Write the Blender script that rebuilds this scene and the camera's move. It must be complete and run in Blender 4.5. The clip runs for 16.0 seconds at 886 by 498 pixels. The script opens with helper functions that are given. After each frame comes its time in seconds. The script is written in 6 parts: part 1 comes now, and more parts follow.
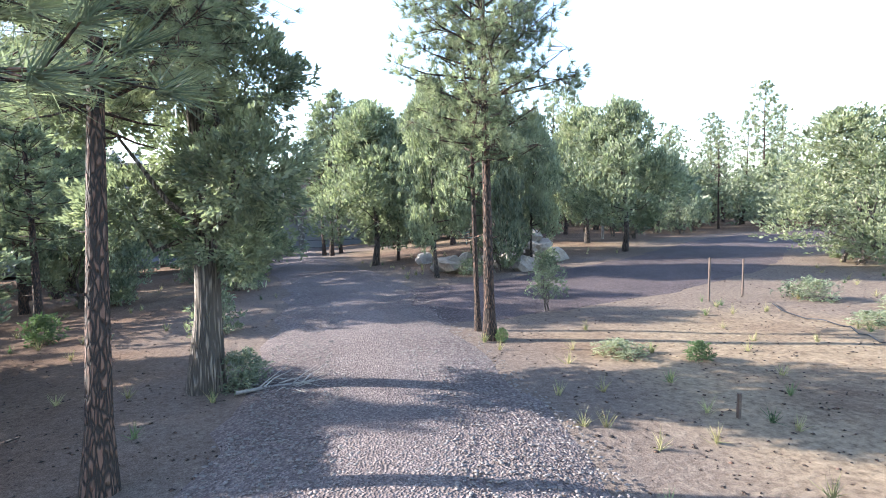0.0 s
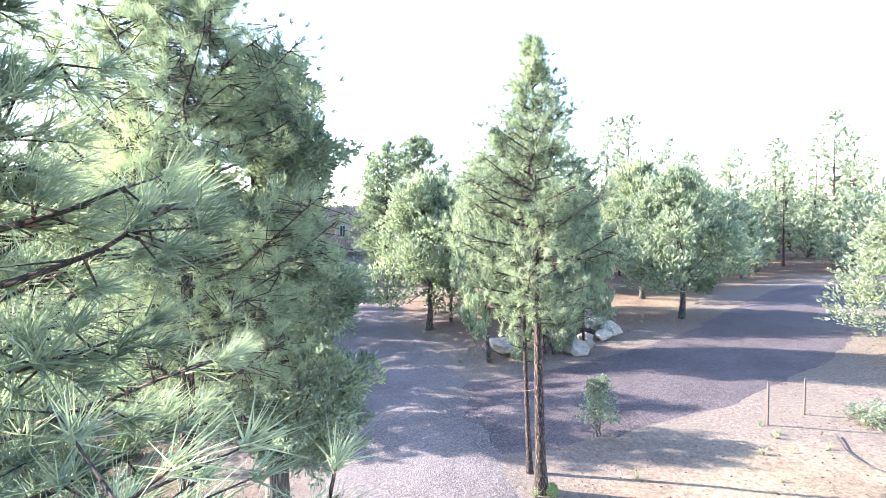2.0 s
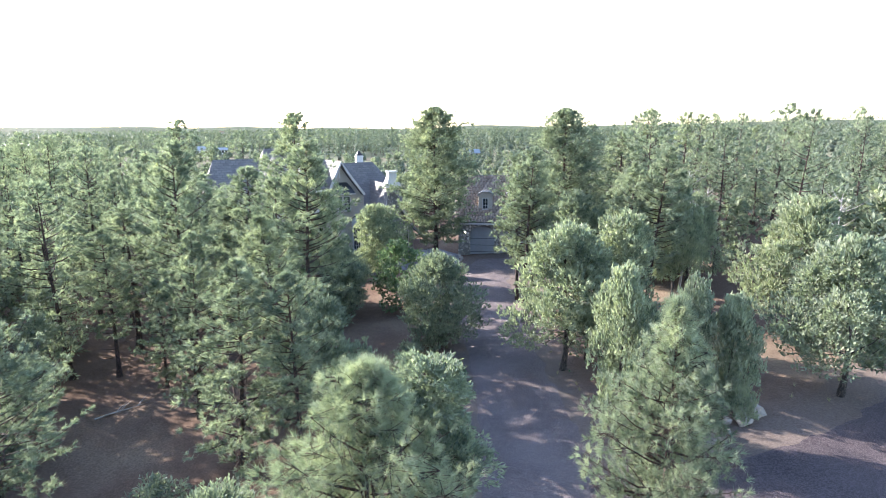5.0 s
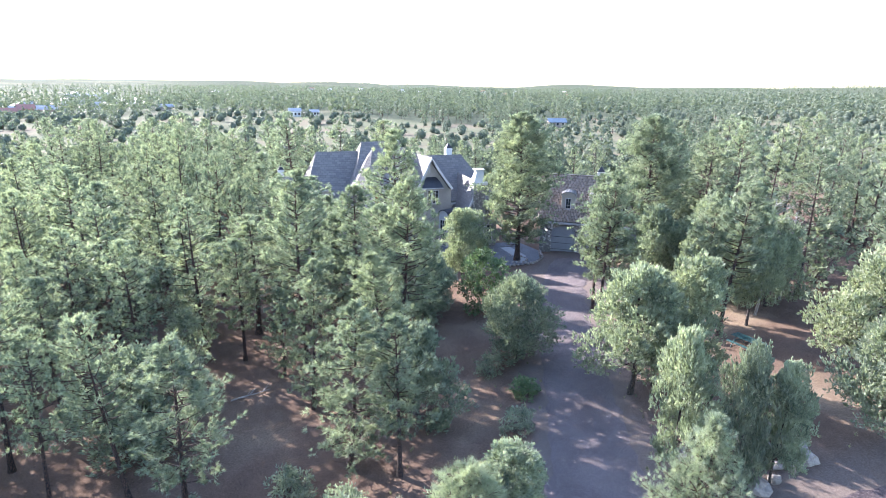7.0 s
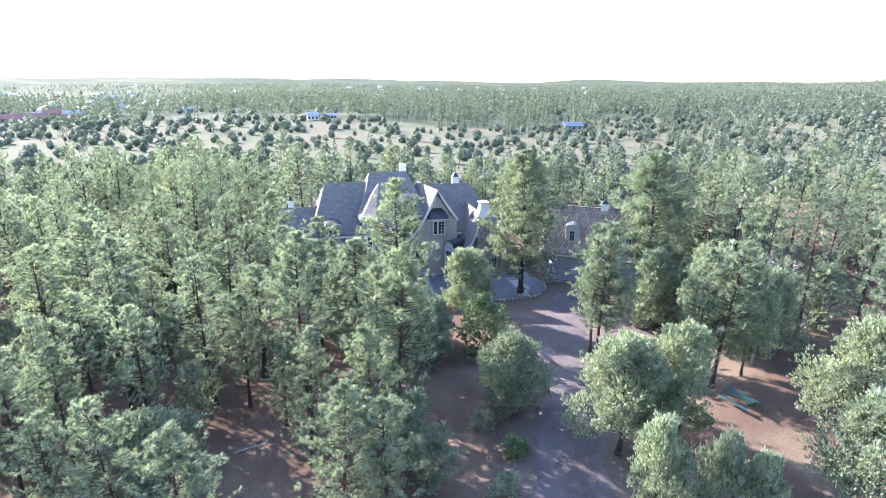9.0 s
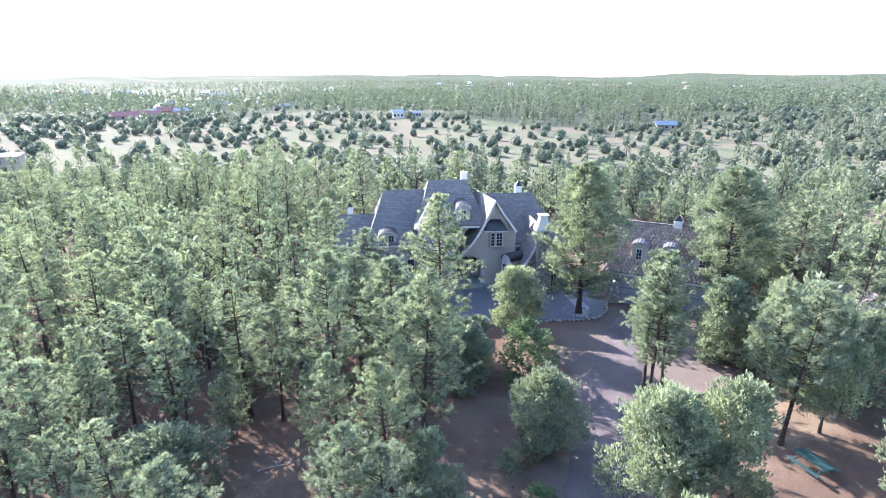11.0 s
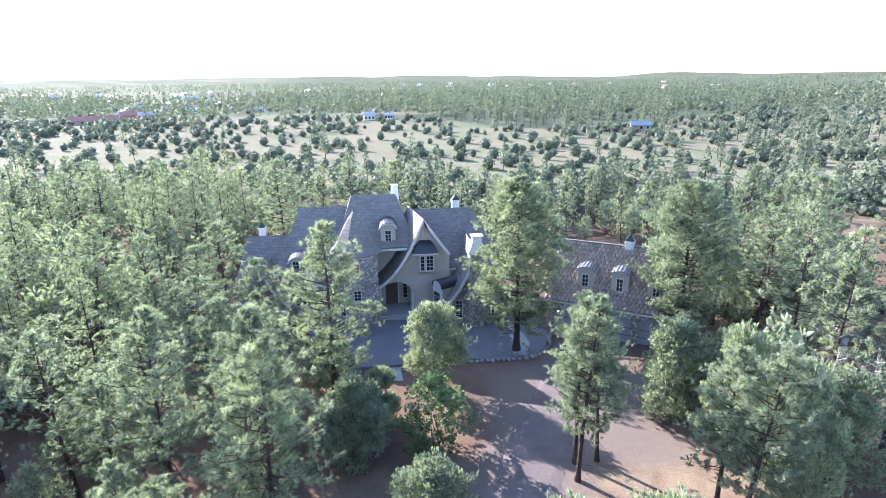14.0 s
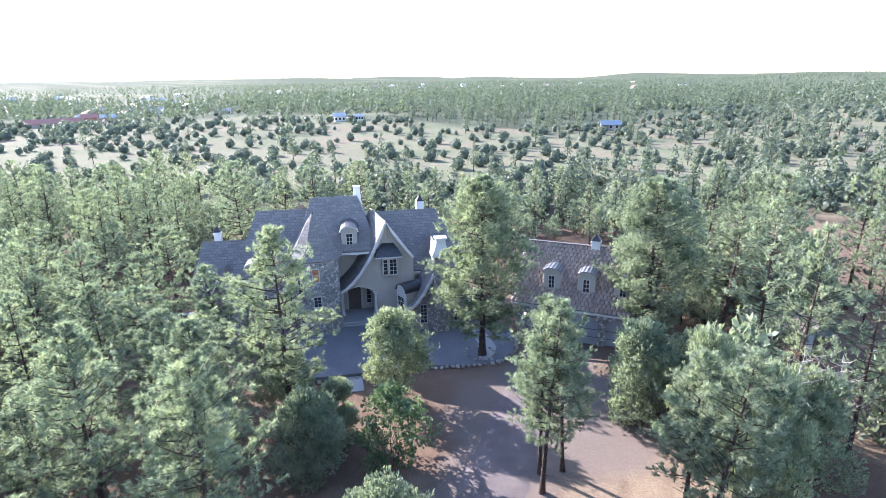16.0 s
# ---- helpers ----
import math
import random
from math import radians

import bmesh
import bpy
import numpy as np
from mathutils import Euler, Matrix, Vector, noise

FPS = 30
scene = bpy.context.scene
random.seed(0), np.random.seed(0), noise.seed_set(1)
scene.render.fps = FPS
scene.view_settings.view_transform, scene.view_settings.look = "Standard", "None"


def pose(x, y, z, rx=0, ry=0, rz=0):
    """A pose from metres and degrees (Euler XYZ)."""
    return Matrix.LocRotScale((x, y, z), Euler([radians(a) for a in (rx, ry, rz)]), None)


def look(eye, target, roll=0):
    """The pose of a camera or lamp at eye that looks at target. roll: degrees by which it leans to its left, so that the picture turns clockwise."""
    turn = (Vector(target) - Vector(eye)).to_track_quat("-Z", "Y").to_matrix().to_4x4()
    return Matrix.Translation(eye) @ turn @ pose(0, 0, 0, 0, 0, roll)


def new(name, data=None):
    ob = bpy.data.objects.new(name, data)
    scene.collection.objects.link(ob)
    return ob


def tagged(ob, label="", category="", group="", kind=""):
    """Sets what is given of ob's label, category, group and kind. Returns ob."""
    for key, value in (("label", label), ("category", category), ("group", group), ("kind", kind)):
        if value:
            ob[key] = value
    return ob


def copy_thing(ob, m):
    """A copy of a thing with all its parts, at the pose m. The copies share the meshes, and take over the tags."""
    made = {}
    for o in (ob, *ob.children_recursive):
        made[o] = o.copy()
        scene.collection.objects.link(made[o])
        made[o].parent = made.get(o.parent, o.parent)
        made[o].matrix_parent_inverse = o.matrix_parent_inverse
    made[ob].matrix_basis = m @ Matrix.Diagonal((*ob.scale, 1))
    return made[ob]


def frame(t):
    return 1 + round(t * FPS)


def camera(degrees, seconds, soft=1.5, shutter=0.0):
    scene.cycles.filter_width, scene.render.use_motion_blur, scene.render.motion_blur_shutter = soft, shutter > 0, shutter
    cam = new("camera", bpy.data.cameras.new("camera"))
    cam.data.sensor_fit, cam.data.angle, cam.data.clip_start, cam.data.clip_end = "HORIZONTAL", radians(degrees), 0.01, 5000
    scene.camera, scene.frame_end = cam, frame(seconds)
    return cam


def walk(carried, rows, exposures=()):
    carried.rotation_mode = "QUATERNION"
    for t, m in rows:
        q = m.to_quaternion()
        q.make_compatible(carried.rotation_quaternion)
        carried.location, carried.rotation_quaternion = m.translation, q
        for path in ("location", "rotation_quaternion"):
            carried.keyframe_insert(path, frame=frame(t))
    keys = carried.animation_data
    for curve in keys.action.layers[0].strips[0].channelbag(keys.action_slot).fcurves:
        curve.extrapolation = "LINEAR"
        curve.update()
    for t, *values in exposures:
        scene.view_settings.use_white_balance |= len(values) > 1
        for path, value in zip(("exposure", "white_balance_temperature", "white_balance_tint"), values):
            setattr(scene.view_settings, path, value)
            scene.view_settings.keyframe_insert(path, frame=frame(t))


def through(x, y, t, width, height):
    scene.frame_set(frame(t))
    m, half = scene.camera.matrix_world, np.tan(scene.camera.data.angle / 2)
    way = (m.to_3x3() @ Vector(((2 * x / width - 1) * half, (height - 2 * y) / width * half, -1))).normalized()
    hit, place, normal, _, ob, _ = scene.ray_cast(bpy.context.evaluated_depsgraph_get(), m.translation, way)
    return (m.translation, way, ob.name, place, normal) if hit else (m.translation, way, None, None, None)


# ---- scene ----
cam = camera(77.0, 16.0, 0.8)
PATH = [
    (0, 0.18, 0.75, 2.92, 0.38, -3.84, -1.15),
    (0.5, 0.20, 0.73, 3.57, 0.78, -3.70, -1.21),
    (1, 0.22, 0.73, 4.32, 1.66, -3.54, -1.34),
    (1.5, 0.19, 0.74, 5.11, 3.02, -3.35, -1.23),
    (2, 0.23, 0.51, 5.98, 5.70, -3.34, -1.39),
    (2.5, 0.25, 0.37, 6.73, 9.80, -2.95, -1.04),
    (3, 0.32, 0.30, 7.75, 12.96, -2.83, -0.99),
    (3.5, 0.33, 0.32, 8.77, 14.63, -2.64, -1.02),
    (4, 0.20, 0.39, 9.91, 15.96, -3.02, -0.84),
    (4.1, 0.20, 0.37, 10.19, 16.36, -4.20, -0.81),
    (4.4, 0.21, 0.33, 11.01, 17.53, -10.20, -0.71),
    (4.5, 0.22, 0.32, 11.28, 17.93, -11.99, -0.67),
    (4.6, 0.21, 0.33, 11.56, 18.39, -12.15, -0.62),
    (5, 0.21, 0.39, 12.68, 20.23, -12.35, -0.40),
    (5.2, 0.18, 0.42, 13.27, 21.35, -12.46, -0.35),
    (7.3, 0.69, -2.32, 17.82, 28.92, -16.79, 0.53),
    (7.5, 0.66, -2.44, 18.38, 29.12, -16.84, 0.37),
    (8, 0.84, -2.50, 19.75, 29.62, -17.03, -0.10),
    (8.2, 1.04, -2.40, 20.08, 29.87, -16.89, 0.03),
    (10.3, 2.58, 1.41, 22.31, 32.54, -17.31, -0.92),
    (10.5, 2.59, 1.69, 22.34, 35.28, -17.35, -0.75),
    (11, 3.15, 2.69, 22.34, 39.56, -17.38, -0.31),
    (11.5, 3.51, 3.95, 22.39, 43.73, -17.40, -0.11),
    (12, 3.82, 5.25, 22.46, 47.27, -17.48, 0.09),
    (12.2, 3.84, 5.98, 22.46, 47.10, -17.48, -0.07),
    (12.3, 3.85, 6.35, 22.46, 46.13, -17.48, -0.15),
    (12.5, 3.87, 7.08, 22.45, 43.77, -17.48, -0.30),
    (12.8, 3.67, 8.28, 22.37, 40.85, -17.44, -0.55),
    (13, 3.53, 9.08, 22.32, 39.84, -17.42, -0.71),
    (13.5, 3.15, 11.05, 22.25, 38.70, -17.38, -0.76),
    (14, 2.71, 12.98, 22.20, 38.02, -17.31, -0.75),
    (14.5, 2.55, 14.29, 22.24, 36.61, -17.30, -0.83),
    (15, 2.64, 14.70, 22.14, 36.02, -17.31, -0.87),
    (15.5, 2.70, 14.77, 22.01, 35.71, -17.28, -0.87),
    (16, 2.66, 14.90, 21.85, 35.39, -17.24, -0.88),
]
walk(cam, [(t, pose(x, y, z, 90 + pitch, 0, yaw) @ pose(0, 0, 0, 0, 0, roll)) for t, x, y, z, yaw, pitch, roll in PATH],
     [(0.0, 2.28, 6250, 13), (1.0, 2.6, 6200, 13), (2.0, 3.12, 6050, 14), (2.5, 3.25, 6000, 14), (3.0, 3.15, 5950, 14), (3.7, 2.8, 6000, 14), (4.3, 2.32, 6080, 15), (5.0, 2.34, 6080, 16), (7.5, 2.6, 5830, 20), (12.0, 2.55, 5780, 20), (16.0, 2.47, 5780, 20)])

# ---- world and sun ----
SUN_AZ, SUN_EL = 172.0, 23.0          # degrees: from +x towards +y, and above the horizon
world = bpy.data.worlds.new("sky")
scene.world = world
world.use_nodes = True
wn = world.node_tree
sky = wn.nodes.new("ShaderNodeTexSky")
sky.sky_type, sky.sun_disc = "NISHITA", False
sky.sun_elevation, sky.sun_rotation = radians(SUN_EL), radians(90 - SUN_AZ)
sky.air_density, sky.dust_density, sky.ozone_density = 1.0, 0.6, 1.0
wn.nodes["Background"].inputs["Strength"].default_value = 0.15
wn.links.new(sky.outputs[0], wn.nodes["Background"].inputs["Color"])
sun = new("sun", bpy.data.lights.new("sun", "SUN"))
sun.data.energy, sun.data.angle, sun.data.color = 4.8, radians(0.53), (1.0, 0.93, 0.82)
sx, sy, sz = math.cos(radians(SUN_EL)) * math.cos(radians(SUN_AZ)), math.cos(radians(SUN_EL)) * math.sin(radians(SUN_AZ)), math.sin(radians(SUN_EL))
sun.matrix_world = look((sx * 90, sy * 90, sz * 90), (0, 0, 0))


# ---- materials ----
def nodes_of(name):
    m = bpy.data.materials.new(name)
    m.use_nodes = True
    nt = m.node_tree
    return m, nt, nt.nodes["Principled BSDF"], nt.links.new


def noise_node(nt, vector, scale, detail=5.0, rough=0.6):
    n = nt.nodes.new("ShaderNodeTexNoise")
    n.inputs["Scale"].default_value, n.inputs["Detail"].default_value, n.inputs["Roughness"].default_value = scale, detail, rough
    nt.links.new(vector, n.inputs["Vector"])
    return n.outputs["Fac"]


def ramp(nt, fac, stops):
    r = nt.nodes.new("ShaderNodeValToRGB")
    while len(r.color_ramp.elements) < len(stops):
        r.color_ramp.elements.new(0.5)
    for e, (p, c) in zip(r.color_ramp.elements, stops):
        e.position, e.color = p, (*c, 1)
    nt.links.new(fac, r.inputs["Fac"])
    return r.outputs["Color"]


def blend(nt, fac, a, b, how="MIX"):
    m = nt.nodes.new("ShaderNodeMix")
    m.data_type, m.blend_type = "RGBA", how
    for sock, v in ((m.inputs[0], fac), (m.inputs[6], a), (m.inputs[7], b)):
        if isinstance(v, bpy.types.NodeSocket):
            nt.links.new(v, sock)
        elif isinstance(v, tuple):
            sock.default_value = (*v, 1)
        else:
            sock.default_value = v
    return m.outputs[2]


def bump(nt, height, strength, dist):
    b = nt.nodes.new("ShaderNodeBump")
    b.inputs["Strength"].default_value, b.inputs["Distance"].default_value = strength, dist
    nt.links.new(height, b.inputs["Height"])
    return b.outputs["Normal"]


def place_of(nt, world_space=True):
    if world_space:
        return nt.nodes.new("ShaderNodeNewGeometry").outputs["Position"]
    return nt.nodes.new("ShaderNodeTexCoord").outputs["Object"]


def plain(name, c1, c2, big=0.6, fine=14.0, rough=0.8, relief=0.02, metal=0.0, vary=0.0):
    """A surface of two tones, blotched at a large scale and grained at a fine one."""
    m, nt, p, link = nodes_of(name)
    v = place_of(nt, False)
    a, b = noise_node(nt, v, big, 3), noise_node(nt, v, fine, 6)
    c = ramp(nt, a, [(0.3, c1), (0.7, c2)])
    c = blend(nt, 0.35, c, ramp(nt, b, [(0.3, tuple(0.55 * x for x in c1)), (0.7, tuple(min(1, 1.3 * x) for x in c2))]))
    if vary:
        o = nt.nodes.new("ShaderNodeObjectInfo")
        c = blend(nt, vary, c, ramp(nt, o.outputs["Random"], [(0, (0.3, 0.3, 0.3)), (1, (1, 1, 1))]), "MULTIPLY")
    link(c, p.inputs["Base Color"])
    link(bump(nt, b, 0.6, relief), p.inputs["Normal"])
    p.inputs["Roughness"].default_value, p.inputs["Metallic"].default_value = rough, metal
    return m


def leaf_material(name, dark, light, warm, through=0.35, gloss=0.25):
    m, nt, p, link = nodes_of(name)
    geo = nt.nodes.new("ShaderNodeNewGeometry")
    o = nt.nodes.new("ShaderNodeObjectInfo")
    a = noise_node(nt, geo.outputs["Position"], 1.3, 4)
    c = ramp(nt, a, [(0.36, dark), (0.52, light), (0.66, warm)])
    c = blend(nt, 0.33, c, ramp(nt, geo.outputs["Random Per Island"], [(0, dark), (0.7, light), (1, warm)]))
    c = blend(nt, 0.45, c, ramp(nt, o.outputs["Random"], [(0, (0.65, 0.72, 0.72)), (0.5, (0.95, 1.0, 0.95)), (1, (1, 1, 0.82))]), "MULTIPLY")
    link(c, p.inputs["Base Color"])
    p.inputs["Roughness"].default_value, p.inputs["Specular IOR Level"].default_value = 0.6, gloss
    t = nt.nodes.new("ShaderNodeBsdfTranslucent")
    link(blend(nt, 1.0, c, (1.0, 1.1, 0.75), "MULTIPLY"), t.inputs["Color"])
    mix = nt.nodes.new("ShaderNodeMixShader")
    mix.inputs[0].default_value = through
    link(p.outputs[0], mix.inputs[1])
    link(t.outputs[0], mix.inputs[2])
    link(mix.outputs[0], nt.nodes["Material Output"].inputs["Surface"])
    return m


NEEDLES = leaf_material("pine_needles", (0.074, 0.098, 0.074), (0.268, 0.296, 0.222), (0.440, 0.450, 0.318), 0.48)
SCALES = leaf_material("juniper_foliage", (0.080, 0.102, 0.082), (0.245, 0.270, 0.202), (0.375, 0.386, 0.268), 0.44)
LEAVES = leaf_material("oak_leaves", (0.088, 0.112, 0.088), (0.268, 0.292, 0.215), (0.400, 0.410, 0.285), 0.46)
FRESH = leaf_material("fresh_leaves", (0.055, 0.085, 0.045), (0.130, 0.185, 0.095), (0.20, 0.25, 0.13), 0.4)
# far trees' tones lightened partly to stand in for haze
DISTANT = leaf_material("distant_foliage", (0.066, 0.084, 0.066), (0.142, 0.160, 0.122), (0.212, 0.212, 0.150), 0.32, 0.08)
DRY = leaf_material("dry_grass", (0.22, 0.19, 0.10), (0.36, 0.31, 0.18), (0.30, 0.33, 0.14), 0.3)


def bark_material(name, dark, light, red, stretch=0.28):
    m, nt, p, link = nodes_of(name)
    v = place_of(nt, False)
    s = nt.nodes.new("ShaderNodeMapping")
    s.inputs["Scale"].default_value = (1, 1, stretch)
    link(v, s.inputs["Vector"])
    vor = nt.nodes.new("ShaderNodeTexVoronoi")
    vor.feature = "DISTANCE_TO_EDGE"
    vor.inputs["Scale"].default_value = 19.0
    wavy = nt.nodes.new("ShaderNodeVectorMath")
    wavy.operation = "MULTIPLY_ADD"
    n3 = nt.nodes.new("ShaderNodeTexNoise")
    n3.inputs["Scale"].default_value = 9.0
    link(s.outputs[0], n3.inputs["Vector"])
    link(n3.outputs["Color"], wavy.inputs[0])
    wavy.inputs[1].default_value = (0.12, 0.12, 0.12)
    link(s.outputs[0], wavy.inputs[2])
    link(wavy.outputs[0], vor.inputs["Vector"])
    a = noise_node(nt, s.outputs[0], 30, 6, 0.7)
    plate = ramp(nt, a, [(0.32, red), (0.62, light)])
    crack = ramp(nt, vor.outputs["Distance"], [(0.05, (0, 0, 0)), (0.24, (1, 1, 1))])
    link(blend(nt, crack, dark, plate), p.inputs["Base Color"])
    link(bump(nt, crack, 1.0, 0.05), p.inputs["Normal"])
    p.inputs["Roughness"].default_value = 0.9
    return m


PINE_BARK = bark_material("pine_bark", (0.018, 0.013, 0.011), (0.125, 0.080, 0.060), (0.115, 0.052, 0.035))
DARK_BARK = bark_material("oak_bark", (0.025, 0.02, 0.018), (0.15, 0.12, 0.10), (0.09, 0.065, 0.05))
DEAD_BARK = bark_material("bleached_dead_wood", (0.20, 0.19, 0.18), (0.42, 0.40, 0.38), (0.30, 0.28, 0.26), 0.05)
GREY_BARK = bark_material("juniper_bark", (0.055, 0.045, 0.038), (0.23, 0.20, 0.17), (0.15, 0.115, 0.09), 0.07)


def ground_material():
    """Needle litter and dirt, with sandy gravel and meadow grass by the sheet's own two layers."""
    m, nt, p, link = nodes_of("forest_floor")
    v = place_of(nt)
    big, mid, fine = noise_node(nt, v, 0.11, 4), noise_node(nt, v, 0.9, 5), noise_node(nt, v, 11, 7, 0.7)
    # needle litter and dirt, darkened partly to carry the woods' shade
    dirt = ramp(nt, mid, [(0.28, (0.050, 0.030, 0.022)), (0.5, (0.092, 0.058, 0.042)), (0.72, (0.160, 0.108, 0.078))])
    dirt = blend(nt, 0.5, dirt, ramp(nt, fine, [(0.36, (0.030, 0.019, 0.015)), (0.64, (0.205, 0.142, 0.104))]))
    grain = noise_node(nt, v, 55, 3, 0.7)
    dirt = blend(nt, 0.35, dirt, ramp(nt, grain, [(0.4, (0.035, 0.022, 0.018)), (0.62, (0.26, 0.19, 0.14))]))
    # dry tan soil, its tones also lifted to show sun on the clearing
    dry = ramp(nt, fine, [(0.3, (0.108, 0.080, 0.055)), (0.7, (0.310, 0.242, 0.170))])
    dirt = blend(nt, ramp(nt, big, [(0.52, (0, 0, 0)), (0.66, (0.5, 0.5, 0.5))]), dirt, dry)
    bare = nt.nodes.new("ShaderNodeAttribute")
    bare.attribute_name = "clearing"
    patchy = ramp(nt, noise_node(nt, v, 0.45, 5), [(0.34, (0.25, 0.25, 0.25)), (0.56, (1, 1, 1))])
    dirt = blend(nt, blend(nt, 1.0, patchy, bare.outputs["Color"], "MULTIPLY"), dirt, dry)
    sand = ramp(nt, fine, [(0.3, (0.068, 0.051, 0.045)), (0.55, (0.142, 0.115, 0.098)), (0.75, (0.232, 0.194, 0.165))])
    sand = blend(nt, 0.35, sand, ramp(nt, grain, [(0.4, (0.062, 0.047, 0.042)), (0.62, (0.25, 0.208, 0.178))]))
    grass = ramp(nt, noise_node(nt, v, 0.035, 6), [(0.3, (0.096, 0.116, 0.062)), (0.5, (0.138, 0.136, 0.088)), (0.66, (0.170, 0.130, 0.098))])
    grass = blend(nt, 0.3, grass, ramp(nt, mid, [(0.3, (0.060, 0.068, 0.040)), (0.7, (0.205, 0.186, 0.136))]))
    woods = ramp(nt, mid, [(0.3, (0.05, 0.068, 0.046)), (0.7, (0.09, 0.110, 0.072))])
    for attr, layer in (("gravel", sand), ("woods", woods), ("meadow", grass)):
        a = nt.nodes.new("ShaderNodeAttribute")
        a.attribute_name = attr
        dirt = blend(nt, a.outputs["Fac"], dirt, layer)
    link(dirt, p.inputs["Base Color"])
    link(bump(nt, fine, 0.7, 0.05), p.inputs["Normal"])
    p.inputs["Roughness"].default_value, p.inputs["Specular IOR Level"].default_value = 1.0, 0.02
    return m


def gravel_material(name, tones, size):
    m, nt, p, link = nodes_of(name)
    v = place_of(nt)
    vor = nt.nodes.new("ShaderNodeTexVoronoi")
    vor.inputs["Scale"].default_value = size
    link(v, vor.inputs["Vector"])
    big, fine = noise_node(nt, v, 0.5, 5), noise_node(nt, v, 26, 5)
    grey = nt.nodes.new("ShaderNodeRGBToBW")
    link(vor.outputs["Color"], grey.inputs[0])
    c = ramp(nt, grey.outputs[0], [(0.2, tones[0]), (0.5, tones[1]), (0.8, tones[2])])
    c = blend(nt, 0.3, c, ramp(nt, big, [(0.35, tones[0]), (0.65, tones[2])]))
    c = blend(nt, 0.3, c, ramp(nt, fine, [(0.3, tones[0]), (0.7, tones[2])]))
    link(c, p.inputs["Base Color"])
    link(bump(nt, vor.outputs["Distance"], 0.8, 0.03), p.inputs["Normal"])
    p.inputs["Roughness"].default_value, p.inputs["Specular IOR Level"].default_value = 0.95, 0.15
    return m


GROUND = ground_material()
GRAVEL = gravel_material("drive_gravel", ((0.040, 0.031, 0.032), (0.103, 0.083, 0.082), (0.232, 0.193, 0.184)), 34)
# the drive's gravel again, darker: tree shade over the side road put into it
SHADED_GRAVEL = gravel_material("shaded_road_gravel", ((0.025, 0.019, 0.021), (0.064, 0.050, 0.053), (0.145, 0.117, 0.118)), 30)
PAVING = gravel_material("grey_court_gravel", ((0.085, 0.085, 0.095), (0.125, 0.125, 0.138), (0.170, 0.170, 0.180)), 30)
CONCRETE = plain("walk_concrete", (0.195, 0.195, 0.199), (0.255, 0.255, 0.255), 0.5, 20, 0.85, 0.005)
STUCCO = plain("warm_stucco", (0.312, 0.273, 0.234), (0.359, 0.320, 0.277), 0.7, 30, 0.9, 0.006)
TRIM = plain("pale_trim", (0.384, 0.360, 0.341), (0.434, 0.415, 0.397), 1.0, 20, 0.6, 0.002)
WHITE = plain("white_render", (0.518, 0.504, 0.482), (0.576, 0.562, 0.540), 1.0, 20, 0.8, 0.004)
DARK_METAL = plain("dark_metal", (0.03, 0.03, 0.035), (0.055, 0.055, 0.06), 1.5, 30, 0.45, 0.001, 0.6)
DOOR_WOOD = plain("dark_door_wood", (0.055, 0.038, 0.032), (0.09, 0.065, 0.055), 1.0, 24, 0.55, 0.003)
GARAGE_WOOD = plain("grey_door_wood", (0.20, 0.20, 0.215), (0.27, 0.27, 0.285), 1.0, 24, 0.6, 0.003)
ROCK = plain("pale_rock", (0.20, 0.17, 0.148), (0.36, 0.32, 0.28), 1.4, 9, 0.9, 0.05, 0.0, 0.5)
PEBBLE = plain("gravel_stone", (0.072, 0.064, 0.062), (0.208, 0.188, 0.184), 9, 30, 0.9, 0.01)
POST = plain("weathered_steel", (0.06, 0.04, 0.033), (0.11, 0.075, 0.06), 2, 20, 0.7, 0.003)
ZINC = plain("zinc_sheet", (0.17, 0.165, 0.165), (0.25, 0.245, 0.24), 1.5, 24, 0.5, 0.002, 0.3)
TEAL = plain("teal_coated_steel", (0.004, 0.030, 0.031), (0.008, 0.048, 0.047), 2, 30, 0.5, 0.002)
GREY_WOOD = plain("bare_grey_wood", (0.19, 0.17, 0.155), (0.32, 0.295, 0.27), 3, 22, 0.9, 0.01)


def glass_material():
    m, nt, p, link = nodes_of("window_glass")
    p.inputs["Base Color"].default_value = (0.02, 0.022, 0.025, 1)
    p.inputs["Roughness"].default_value, p.inputs["Specular IOR Level"].default_value = 0.06, 0.5
    return m


GLASS = glass_material()


